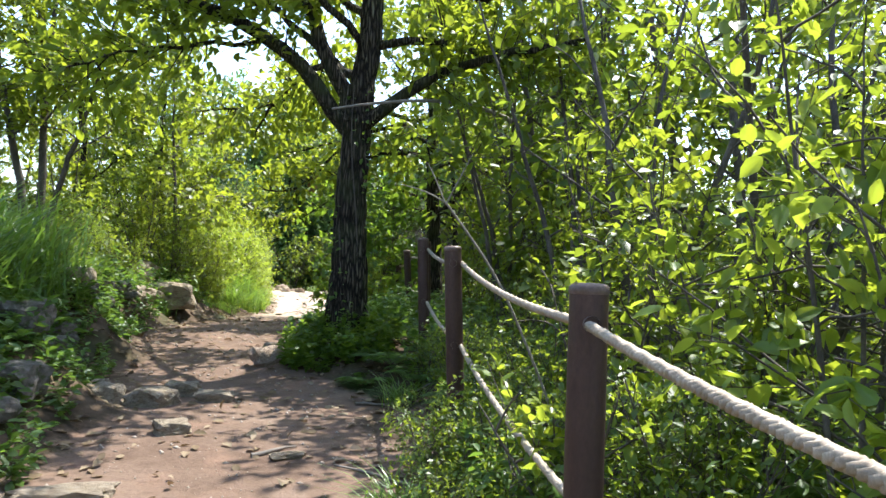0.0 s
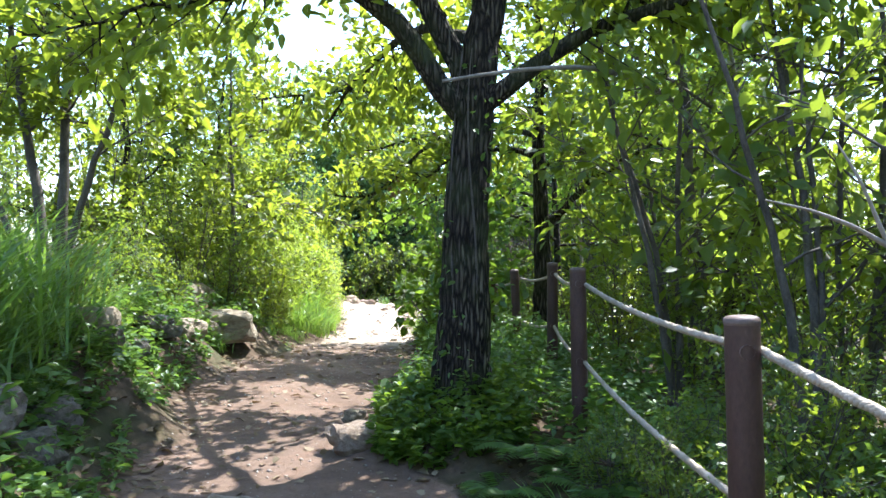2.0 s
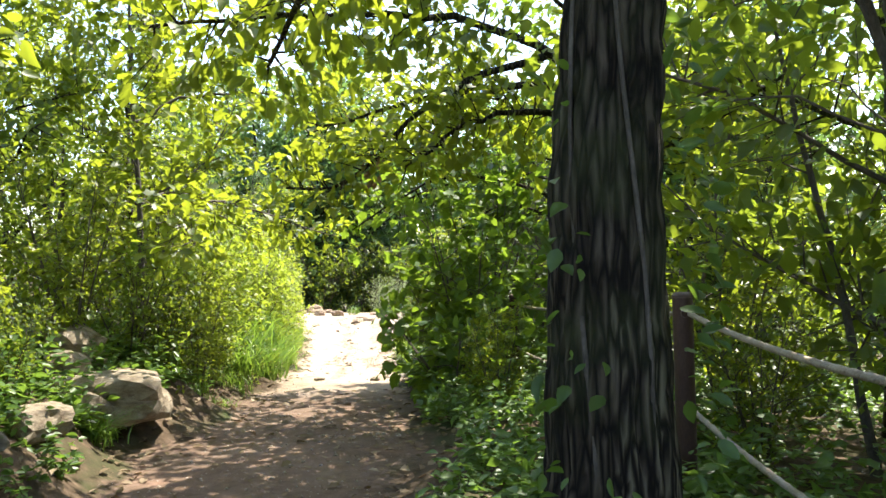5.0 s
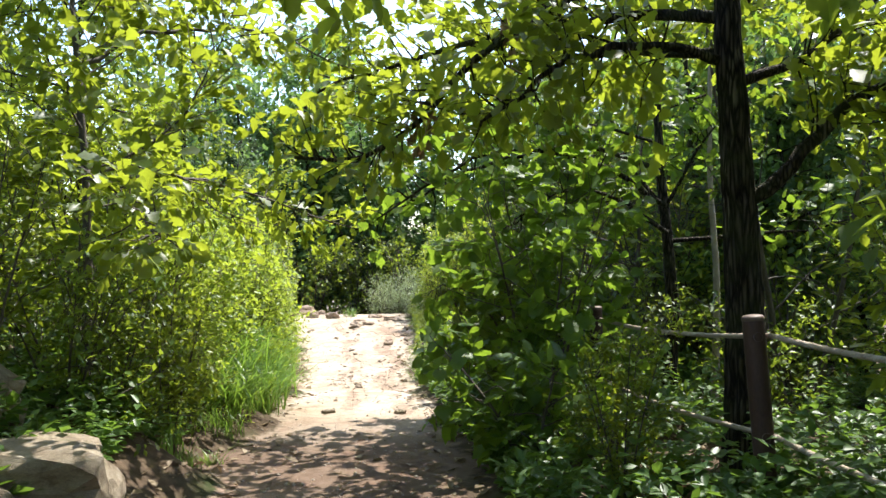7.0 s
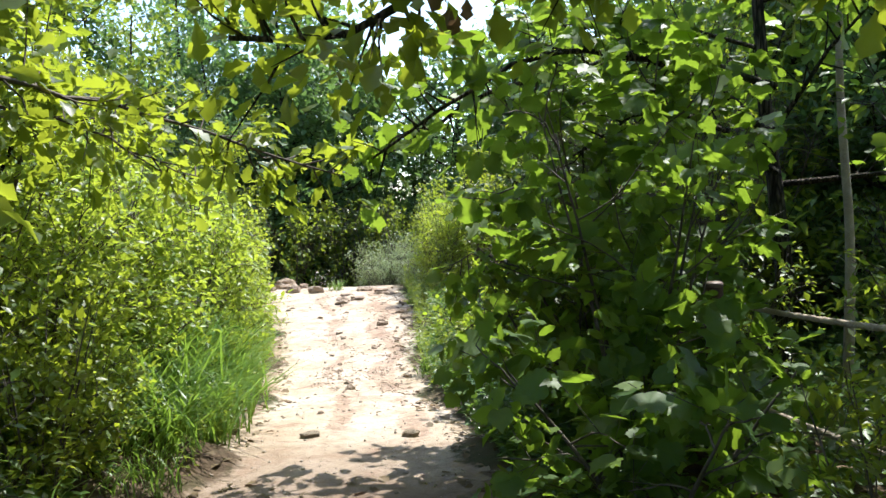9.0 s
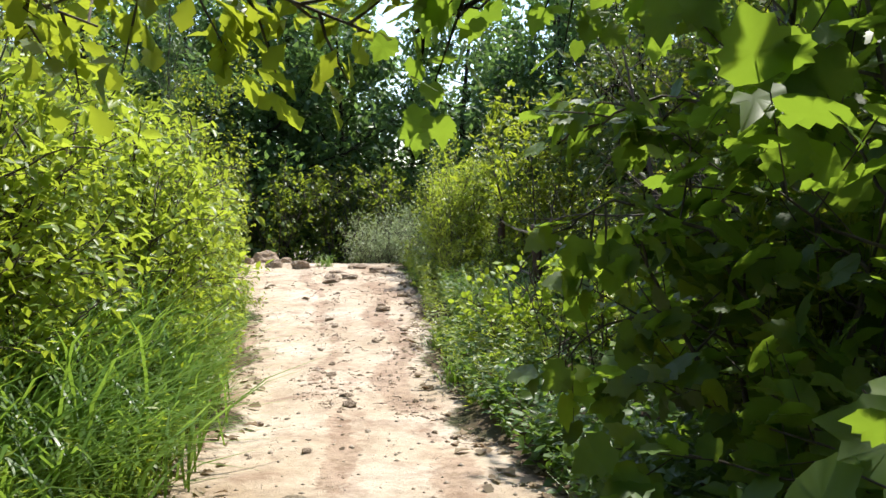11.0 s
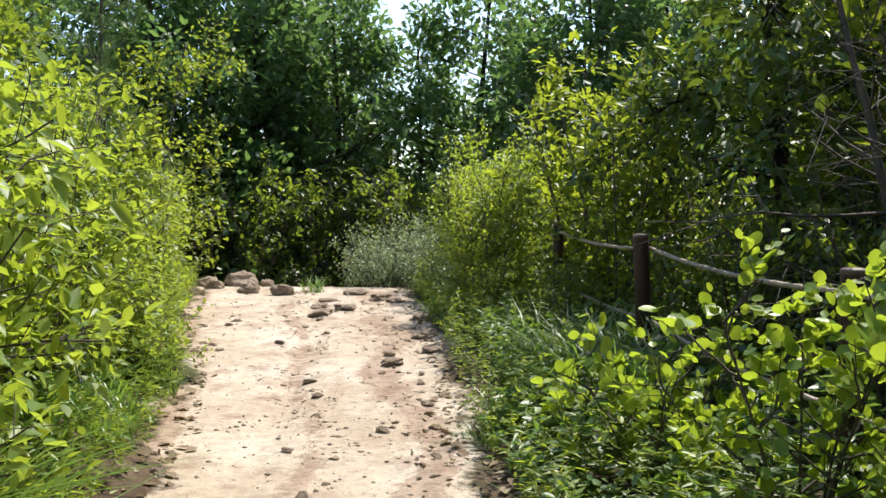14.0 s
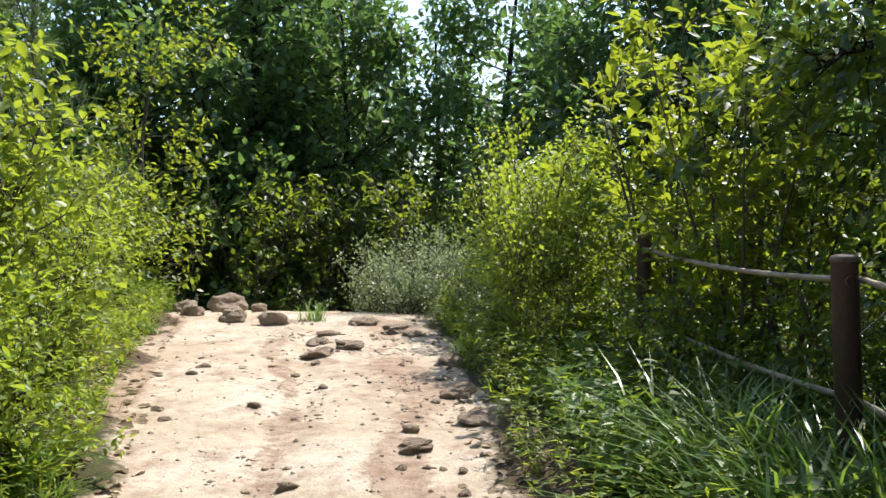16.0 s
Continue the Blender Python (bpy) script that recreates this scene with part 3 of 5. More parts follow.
# ---- several-stemmed tree on the bank ----
T3 = (-5.7, 10.9)
plant("young_oak", "several-stemmed young tree growing on the grassy bank", "tree",
      [([(0, 0, -0.1), (-0.15, 0, 1.2), (-0.5, 0.1, 2.6), (-0.8, 0.1, 4.6)], 0.07), ([(0.1, 0.05, -0.1), (0.15, 0, 1.3), (0.2, 0, 2.8), (0.3, 0.2, 5.0)], 0.07),
       ([(0.15, -0.1, -0.1), (0.4, -0.1, 1.0), (0.9, -0.2, 2.2), (1.3, -0.2, 3.8)], 0.05), ([(-0.1, 0, -0.1), (-0.5, -0.1, 1.0), (-1.1, -0.3, 2.4), (-1.5, -0.4, 3.6)], 0.045)],
      dict(limbs=10, start=0.4, limb=1.5, rise=0.3, twigs=12, twig=0.55, leaves=20, size=0.11, shape="oval", spread=0.05, droop=0.3), M_OAK, 13, M_TWIG,
      at=(*T3, gz(*T3)))

# ---- sapling on the bank, with a spray of broad leaves over the trail ----
T4 = (-5.25, 15.3)
plant("sapling", "thin straight sapling with broad sunlit leaves", "tree",
      [([(0, 0, -0.1), (0.02, 0, 1.2), (-0.05, 0, 2.6), (-0.1, 0, 4.8)], 0.045)],
      dict(limbs=16, start=0.4, limb=1.9, rise=0.1, twigs=11, twig=0.6, leaves=20, size=0.115, shape="oak", spread=0.05, droop=0.3), M_OAK, 14, M_TWIG,
      limbs=[([(-0.05, 0, 1.9), (0.4, -0.7, 1.75), (0.9, -1.3, 1.5), (1.35, -1.9, 1.3)], 0.018), ([(-0.05, 0, 1.9), (0.4, 0.9, 1.95), (1.1, 1.6, 1.7), (1.9, 1.9, 1.42)], 0.02),
             ([(-0.08, 0, 2.7), (0.6, 0.4, 3.1), (1.3, 0.9, 3.2), (2.0, 1.2, 2.9)], 0.022), ([(-0.06, 0, 1.8), (0.0, 0.7, 1.85), (0.4, 1.4, 1.75), (0.9, 2.0, 1.45)], 0.018)], at=(*T4, gz(*T4)))

# ---- templates ----
wood_cfg = dict(limbs=19, start=0.16, limb=2.6, rise=0.1, twigs=8, twig=0.75, leaves=19, size=0.165, shape="diamond", spread=0.12, droop=0.25, bare=0.2)
tree_a = plant("woodland_tree", "slim woodland tree with dark trunk and green crown", "tree", [([(0, 0, -0.2), (0.1, 0.05, 2), (0.0, 0.2, 4), (0.3, 0.2, 7.6)], 0.1)], wood_cfg, M_WOOD, 21, M_BARK, group="woodland trees")
tree_b = plant("woodland_tree", "leaning woodland tree forked low into two grey stems", "tree", [([(0, 0, -0.2), (-0.3, 0.0, 1.6), (-0.7, 0.1, 3.4), (-1.0, 0.3, 6.6)], 0.085), ([(0.05, 0, -0.2), (0.4, 0.1, 1.8), (0.6, 0.0, 3.6), (1.1, 0.2, 6.0)], 0.07)],
               dict(wood_cfg, limbs=11), M_WOOD, 22, M_TWIG, group="woodland trees")
tree_c = plant("woodland_tree", "thin crooked woodland tree with a sparse crown", "tree", [([(0, 0, -0.2), (0.2, -0.1, 1.5), (0.1, 0.1, 3.0), (0.5, 0, 5.2)], 0.06)],
               dict(wood_cfg, limbs=14, limb=1.9, start=0.15, size=0.13), M_OAK, 23, M_TWIG, group="woodland trees")
tree_d = plant("tall_tree", "tall dark broadleaf tree with foliage down to the ground", "tree", [([(0, 0, -0.3), (0.1, 0.05, 2.5), (-0.1, 0.2, 5), (0.2, 0.1, 9.0)], 0.15)],
               dict(wood_cfg, limbs=36, start=0.05, limb=3.3, rise=0.05, twigs=7, leaves=20, size=0.235, twig=0.9, spread=0.2), M_FAR, 24, M_BARK, group="trees at the end of the clearing")
sh_cfg = dict(limbs=7, start=0.1, limb=0.85, rise=0.4, twigs=7, twig=0.36, leaves=14, size=0.078, shape="diamond", spread=0.05, droop=0.15, bare=0.1, tilt=0.35)


def stems_of(rng, n, h, lean, r):
    out = []
    for q in range(n):
        az = q * 2.4 + rng.uniform(-0.4, 0.4)
        dx, dy = math.cos(az) * lean, math.sin(az) * lean
        hh = h * rng.uniform(0.75, 1.1)
        out.append(([(dx * 0.1, dy * 0.1, -0.1), (dx * 0.35, dy * 0.35, hh * 0.4), (dx * 0.9, dy * 0.9, hh)], r))
    return out


shrub_a = plant("shrub", "dense green shrub on the forest floor", "shrub", stems_of(R, 6, 1.5, 0.6, 0.016), sh_cfg, M_WOOD, 31, group="shrubs beside the trail")
shrub_b = plant("shrub", "sunlit yellow-green shrub at the trail's edge", "shrub", stems_of(R, 7, 1.5, 0.55, 0.015), dict(sh_cfg, size=0.068, leaves=22, shape="plain", tilt=0.32), M_BRIGHT, 32, group="shrubs beside the trail")
shrub_c = plant("shrub", "pale grey-green bush with fine leaves", "shrub", stems_of(R, 8, 1.0, 0.7, 0.012), dict(sh_cfg, size=0.055, leaves=20, limb=0.6), M_PALE, 33, group="shrubs beside the trail")
shrub_d = plant("shrub", "tall leafy shrub with many thin stems", "shrub", stems_of(R, 6, 2.6, 0.8, 0.02), dict(sh_cfg, limb=1.0, limbs=7, size=0.11), M_OAK, 34, group="shrubs beside the trail")
shrub_e = plant("shrub", "feathery bright green bush", "shrub", stems_of(R, 9, 1.7, 0.5, 0.012), dict(sh_cfg, size=0.055, leaves=24, limb=0.7, rise=0.8), M_BRIGHT, 35, group="shrubs beside the trail")
for ob, (x, y) in ((tree_a, (5.6, 6.5)), (tree_b, (2.9, 8.6)), (tree_c, (2.3, 6.9)), (tree_d, (-8.0, 41.5)), (shrub_a, (1.5, 3.9)), (shrub_b, (-5.6, 19.0)), (shrub_c, (-4.35, 33.2)), (shrub_d, (-5.9, 17.0)), (shrub_e, (-2.7, 28.4))):
    ob.matrix_basis = rest(x, y)


def clear_of_trail(x, y, gap):
    return x < np.interp(y, EY, EL) - gap or x > np.interp(y, EY, ER) + gap


# woods on the fence side
spots = []
for q in range(400):
    x, y = R.uniform(1.2, 15), R.uniform(-4, 37)
    if x < 1.2 + (1.4 if 17 < y < 33 else 0) or not clear_of_trail(x, y, 2.2) or (y < 7 and x < 5) or (y > 4 and abs(x - (0.45 * y - 1.4)) < 1.2):
        continue
    if all((x - a) ** 2 + (y - b) ** 2 > (1.5 + 0.07 * x) ** 2 for a, b in spots):
        spots.append((x, y))
    if len(spots) >= 36:
        break
for q, (x, y) in enumerate(spots):
    put((tree_a, tree_b, tree_c)[q % 3], x, y, R.uniform(0, 360), R.uniform(0.75, 1.15))
# woods behind the bank
spots = []
for q in range(300):
    x, y = R.uniform(-17, -7.2), R.uniform(-2, 36)
    if all((x - a) ** 2 + (y - b) ** 2 > 2.4 ** 2 for a, b in spots):
        spots.append((x, y))
    if len(spots) >= 20:
        break
for q, (x, y) in enumerate(spots):
    put((tree_c, tree_a, tree_c)[q % 3], x, y, R.uniform(0, 360), R.uniform(0.6, 0.85))
# behind the first view
for x, y in ((-4, -3.5), (-1, -5.5), (2.2, -3), (-6, -1), (0.6, -7.5)):
    put(tree_a, x, y, R.uniform(0, 360), 1.0)
# darker wood behind the fence along the open stretch, and shade over the bank
for x, y, s in ((2.3, 20.4, 0.55), (2.2, 22.8, 0.6), (2.3, 25.4, 0.58), (2.7, 28.2, 0.62), (3.2, 31.0, 0.7), (3.4, 25.0, 0.75), (3.8, 21.0, 0.75)):
    put(tree_d, x, y, R.uniform(0, 360), s, "dark dense broadleaf tree behind the rope fence")
# added shadow casters for the foliage along the fence
for x, y, s in ((1.7, 25.6, 0.9), (1.5, 21.6, 0.9)):
    put(tree_a, x, y, R.uniform(0, 360), s, "tall tree added behind the rope fence to shade the foliage")
# two trees added only to keep the sun off the bank
put(tree_a, -6.3, 17.4, 40, 0.72)
put(tree_a, -6.6, 14.6, 140, 0.7)
# tall trees that close the clearing
for x, y, s in ((-11.5, 39, 1.1), (-8.2, 39.5, 1.15), (-5.9, 40.5, 0.9), (-3.8, 42.5, 0.84), (-1.9, 40, 0.98), (0.8, 38.5, 0.98), (3.4, 38, 1.05), (-8.6, 46, 1.4), (-6.8, 46, 1.05), (-0.6, 44, 0.95),
                (0.3, 36.2, 0.9), (-9.8, 36.8, 0.85), (-12.2, 34.2, 0.8), (1.6, 34.8, 0.75), (4.6, 33.5, 0.85)):
    put(tree_d, x, y, R.uniform(0, 360), s)

# ---- shrubs: fence side, then bank ----
for x, y, s in ((0.95, 2.9, 0.55), (1.2, 5.0, 0.7), (0.75, 6.9, 0.65), (2.2, 5.6, 1.0), (2.3, 2.6, 1.0), (0.9, 10.2, 0.8), (0.5, 12.2, 0.7), (1.6, 8.8, 1.0), (0.4, 16.4, 0.8), (-0.3, 18.2, 0.8), (0.8, 13.9, 0.9),
                (-0.9, 20.2, 0.7), (-0.6, 22.6, 0.9), (-0.8, 24.6, 0.9), (-0.9, 26.6, 1.1), (0.6, 20.5, 1.2), (0.4, 24, 1.3), (3.2, 9.8, 1.2), (3, 13, 1.2), (2.6, 16.5, 1.2), (3.4, 6.6, 1.1), (1.9, 19, 1.2), (-1.1, 30, 1.05), (-1.45, 26.2, 0.9), (-2.12, 26.1, 0.55), (-2.05, 25.3, 0.42), (-1.5, 27.7, 1.15), (-1.3, 28.9, 1.0), (-1.3, 24.9, 0.7),
                (-1.5, 32.8, 0.95), (-1.5, 17.4, 0.55), (-1.3, 14.0, 0.4), (4.6, 3.5, 1.1), (3.3, 1.0, 1.0), (4.4, 11.5, 1.3)):
    put(shrub_a if R.random() < 0.65 else shrub_d, x, y, R.uniform(0, 360), s)
for x, y, s in ((-2.75, 26.9, 0.5), (-2.7, 27.6, 0.85), (-2.6, 28.4, 1.1), (-2.45, 29.4, 1.2), (-2.7, 30.4, 1.2), (-2.35, 31.6, 1.25), (-2.0, 30.4, 1.35)):
    put(shrub_e if R.random() < 0.75 else shrub_b, x, y, R.uniform(0, 360), s)
for x, y, s in ((-3.6, 33.0, 1.0), (-4.6, 33.8, 0.85), (-3.25, 31.6, 0.9), (-3.3, 34.2, 1.1), (-3.05, 30.2, 0.6), (-2.95, 28.8, 0.5), (-4.1, 32.5, 0.7)):
    put(shrub_c, x, y, R.uniform(0, 360), s)
for x, y, s in ((-5.45, 17.7, 0.95), (-5.4, 20.4, 0.95), (-5.85, 21.8, 1.0), (-6.2, 23.2, 1.0), (-6.8, 24.8, 1.05), (-7.3, 26.4, 1.0), (-5.25, 16.4, 0.7), (-6.4, 19.6, 1.2), (-5.9, 22.6, 0.75), (-8.0, 28.2, 1.1), (-8.8, 30.0, 1.1)):
    put(shrub_b if R.random() < 0.7 else shrub_e, x, y, R.uniform(0, 360), s)
for x, y, s in ((-5.4, 14.0, 0.7), (-6.3, 13.2, 0.9), (-6.6, 15.6, 0.9), (-7.2, 18.0, 1.0), (-7.4, 21.5, 1.1), (-8.2, 24.2, 1.1), (-9.5, 27.5, 1.2), (-10.5, 31, 1.3), (-10.2, 33.6, 1.2), (-7.2, 11.6, 0.9), (-6.6, 8.5, 1.0), (-5.4, 5.6, 0.9),
                (-4.6, 2.0, 0.9), (-4.75, 15.6, 0.5)):
    put(shrub_d if R.random() < 0.5 else shrub_a, x, y, R.uniform(0, 360), s)
for x, y, s in ((-4.95, 15.0, 0.62), (-4.8, 16.1, 0.5), (-5.1, 16.5, 0.7), (-5.1, 14.6, 0.8), (-5.4, 16.9, 0.9), (-5.6, 18.3, 1.05), (-4.55, 9.3, 0.4), (-4.9, 10.4, 0.5), (-4.95, 12.2, 0.45), (-5.6, 12.4, 0.7), (-3.4, 3.6, 0.4), (-3.8, 3.0, 0.6), (-2.9, 2.4, 0.35),
                (-5.7, 21.0, 1.25), (-6.4, 22.4, 1.35), (-7.0, 24.0, 1.3), (-6.0, 19.0, 1.3), (-7.8, 26.0, 1.35), (-8.7, 28.4, 1.3)):
    put(shrub_b if y > 16 else shrub_a, x, y, R.uniform(0, 360), s)
for x, y, s in ((-6.9, 16.8, 0.75), (-7.4, 20.2, 0.7), (-7.9, 22.8, 0.72), (-8.9, 26.2, 0.8), (-7.0, 13.4, 0.7), (-10.2, 29.5, 0.85), (-8.4, 18, 0.9)):
    put(tree_c, x, y, R.uniform(0, 360), s)
for x, y, s in ((-5.85, 24.6, 0.6), (-6.35, 26.0, 0.8), (-6.9, 27.4, 0.95), (-7.5, 28.8, 1.0), (-8.0, 30.4, 1.0), (-6.1, 23.6, 0.9), (-8.4, 32.0, 1.1), (-6.9, 25.8, 1.3)):
    put(shrub_b if R.random() < 0.6 else shrub_e, x, y, R.uniform(0, 360), s)
# a hedge of far undergrowth below the tall trees
for q in range(15):
    put(shrub_a, -14.5 + q * 1.05 + R.uniform(-0.4, 0.4), 36.6 + R.uniform(-0.8, 1.6), R.uniform(0, 360), R.uniform(1.3, 2.0))

# ---- particular shrubs beside the trail ----
young = dict(limbs=9, start=0.3, limb=0.75, rise=0.35, twigs=8, twig=0.3, leaves=10, size=0.095, shape="oval", spread=0.02, droop=0.1, bare=0.3)
for x, y, h, sd in ((1.3, 2.5, 2.3, 1), (1.75, 3.4, 2.7, 2), (1.45, 2.0, 1.5, 3), (0.55, 3.3, 0.75, 4), (2.3, 2.4, 2.2, 5), (0.85, 4.2, 1.2, 6)):
    plant("young_shrub", "thin-stemmed shrub with glossy sunlit leaves by the rope fence", "shrub", stems_of(np.random.default_rng(sd), 4, h, 0.45, 0.014), dict(young, limbs=7 if h > 1 else 4, limb=0.7 if h > 1.5 else 0.4, size=0.08 if sd in (1, 3, 4) else 0.055, leaves=10 if sd in (1, 3, 4) else 13),
          M_BRIGHT if sd in (1, 3, 4) else M_OAK, 200 + sd, group="shrubs by the rope fence", at=(x, y, gz(x, y)))
lobe = dict(limbs=8, start=0.12, limb=1.15, rise=0.15, twigs=7, twig=0.45, leaves=9, size=0.11, shape="lobed", spread=0.03, droop=0.45, bare=0.2)
for x, y, h, sd in ((-1.55, 16.2, 2.5, 1), (-1.3, 17.6, 2.7, 2), (-1.75, 15.1, 0.9, 3), (-1.15, 18.3, 1.7, 5), (-1.75, 17.25, 1.5, 7)):
    plant("broadleaf_shrub", "shrub with broad lobed dark green leaves leaning over the trail", "shrub", stems_of(np.random.default_rng(30 + sd), 5, h, 0.7, 0.018), dict(lobe, limb=1.0 if h > 2 else 0.5, start=0.4 if sd == 7 else 0.12), M_LOBE, 220 + sd, group="broadleaf shrubs",
          limbs=[([(-0.1, 0.1, 1.4), (-0.5, 0.3, 1.75), (-0.9, 0.5, 1.8), (-1.2, 0.6, 1.6)], 0.014)] if sd == 2 else [([(-0.05, 0, 0.7), (-0.35, 0.0, 1.2), (-0.65, 0.0, 1.35), (-0.95, 0.05, 1.2)], 0.012), ([(0, 0, 0.6), (-0.3, 0.2, 0.85), (-0.6, 0.3, 0.85), (-0.8, 0.35, 0.65)], 0.01)] if sd == 7 else (), at=(x, y, gz(x, y)))
for x, y, h, sd in ((-2.05, 20.9, 1.08, 1), (-2.35, 21.9, 0.6, 2), (-1.8, 20.3, 1.0, 3)):
    plant("young_shrub", "young shrub with round bright yellow-green leaves", "shrub", stems_of(np.random.default_rng(50 + sd), 6, h, 0.4, 0.009), dict(young, limbs=6, limb=0.35, size=0.054, leaves=14, shape="round", tilt=0.8), M_YOUNG, 240 + sd, group="bright young shrubs",
          at=(x, y, gz(x, y)))
for x, y, sd in ((-0.35, 22.6, 1), (0.2, 20.6, 2)):
    plant("bare_tree", "dead tree with a tangle of thin bare brown-grey branches", "tree", stems_of(np.random.default_rng(80 + sd), 4, 3.4, 0.9, 0.045), dict(limbs=14, start=0.25, limb=1.7, rise=0.1, twigs=9, twig=0.7, leaves=0, size=0.1, shape="diamond"), M_SNAG, 260 + sd, M_SNAG,
          at=(x, y, gz(x, y)))
# its leaves carry the fence side's shade in their colour
plant("hanging_tree", "dark-leaved tree whose boughs reach over the sandy trail", "tree", [([(0, 0, -0.1), (-0.1, 0.1, 1.5), (-0.3, 0.2, 3.0), (-0.2, 0.3, 5.6)], 0.09)],
      dict(oak_cfg, shape="oval", limb=1.9, start=0.3, size=0.105, tilt=0.4), M_LEAF_SHADE, 271, M_BARK,
      limbs=[([(-0.2, 0.1, 2.2), (-0.8, 0.2, 2.5), (-1.4, 0.5, 2.4), (-1.9, 0.7, 2.05)], 0.028),
             ([(-0.2, 0.1, 2.5), (-0.6, -1.1, 2.9), (-1.1, -2.0, 3.0), (-1.5, -2.6, 2.7)], 0.032),
             ([(-0.1, 0.1, 1.8), (-0.6, -0.9, 2.3), (-1.0, -1.8, 2.3), (-1.3, -2.5, 1.9)], 0.03), ([(-0.2, 0.1, 2.4), (-0.7, -0.3, 2.6), (-1.2, -0.5, 2.55), (-1.7, -0.7, 2.3)], 0.035)], at=(0.25, 25.9, gz(0.25, 25.9)))
plant("hanging_tree", "dark-leaved tree whose boughs reach over the sandy trail", "tree", [([(0, 0, -0.1), (0.1, 0.1, 1.5), (-0.1, 0.2, 3.0), (0.2, 0.3, 5.6)], 0.09)],
      dict(oak_cfg, shape="lobed", size=0.115, twigs=8, leaves=13, limb=2.2, start=0.35), M_LOBE, 272, M_BARK,
      limbs=[([(0.0, 0, 2.2), (-0.9, -0.6, 2.7), (-1.9, -1.0, 2.85), (-2.7, -1.2, 2.4), (-3.2, -1.3, 2.05)], 0.035), ([(0.0, 0, 1.9), (-0.6, -0.3, 2.3), (-1.2, -0.6, 2.4), (-1.8, -0.8, 2.05)], 0.03),
             ([(0.0, 0, 2.6), (-1.0, -0.2, 2.9), (-2.0, -0.3, 2.75), (-2.8, -0.5, 2.35), (-3.3, -0.6, 2.05)], 0.035)], at=(0.1, 18.2, gz(0.1, 18.2)))
for x, y, s in ((0.3, 4.5, 0.4), (0.45, 3.7, 0.36), (0.35, 5.9, 0.42), (0.1, 6.6, 0.4), (0.6, 4.9, 0.5), (0.75, 3.2, 0.45), (0.25, 7.5, 0.4), (0.02, 4.1, 0.34), (0.16, 3.3, 0.3), (-0.05, 4.9, 0.32), (-0.12, 7.5, 0.32)):
    put(shrub_a, x, y, R.uniform(0, 360), s, "small green shrub at the foot of the rope fence")
plant("pine_sapling", "young pine with soft light green needles", "tree", [([(0, 0, -0.1), (0.05, 0, 1.5), (0, 0.05, 3.0), (0.05, 0, 4.4)], 0.05)],
      dict(limbs=26, start=0.15, limb=1.3, rise=0.35, twigs=8, twig=0.3, leaves=26, size=0.17, shape="needle", spread=0.03, droop=-0.2, bare=0.15), M_PINE, 281, M_TWIG, at=(-7.7, 28.6, gz(-7.7, 28.6)))
thin = dict(limbs=7, start=0.3, limb=1.2, rise=0.5, twigs=6, twig=0.5, leaves=7, size=0.1, shape="plain", spread=0.04, droop=0.2, bare=0.4)
for x, y, h, sd in ((1.25, 5.3, 3.6, 1), (1.9, 4.3, 4.2, 2), (2.5, 5.6, 4.6, 3), (1.3, 8.0, 4.0, 4), (0.8, 9.8, 4.4, 5), (2.0, 9.4, 4.8, 6), (2.9, 3.4, 4.2, 7), (1.2, 11.8, 4.5, 8), (1.0, 16.9, 4.6, 9)):
    rs = np.random.default_rng(90 + sd)
    stems = []
    for k in range(3):
        az = rs.uniform(0, 6.28)
        dx, dy = math.cos(az), math.sin(az)
        stems.append(([(0.08 * dx, 0.08 * dy, -0.1), (0.3 * dx + rs.normal(0, 0.1), 0.3 * dy, h * 0.3), (0.7 * dx, 0.7 * dy + rs.normal(0, 0.15), h * 0.62), (1.1 * dx + rs.normal(0, 0.2), 1.1 * dy, h)], rs.uniform(0.028, 0.045)))
    plant("slender_tree", "thin crooked stems with sparse leaves among the undergrowth", "tree", stems, thin, M_WOOD, 300 + sd, M_TWIG, group="slender trees", at=(x, y, gz(x, y)))
# forked bare branch leaning out of the shrubs over the rope
rb = np.random.default_rng(5)
bough = tagged(new("bare_branch"), "forked bare grey branch leaning out over the rope fence", "branch")
for line, r0, r1 in (([(0.75, 4.35, gz(0.75, 4.35) - 0.05), (0.5, 4.3, 0.8), (0.3, 4.3, 1.25), (0.14, 4.3, 1.48), (0.01, 4.3, 1.65)], 0.008, 0.006), ([(0.01, 4.3, 1.65), (-0.06, 4.3, 1.69), (-0.14, 4.3, 1.72), (-0.22, 4.32, 1.74)], 0.006, 0.002),
                     ([(0.01, 4.3, 1.64), (-0.02, 4.3, 1.71), (-0.05, 4.3, 1.78), (-0.09, 4.32, 1.86)], 0.005, 0.002), ([(0.01, 4.3, 1.64), (0.04, 4.3, 1.7), (0.07, 4.3, 1.76), (0.15, 4.32, 1.92)], 0.005, 0.002)):
    V, F = tube(resample(line, 16), np.linspace(r0, r1, 16), 7, rng=rb, rough=0.08)
    part("limb", mesh_np("limb", V, F, M_DEAD, True), bough)
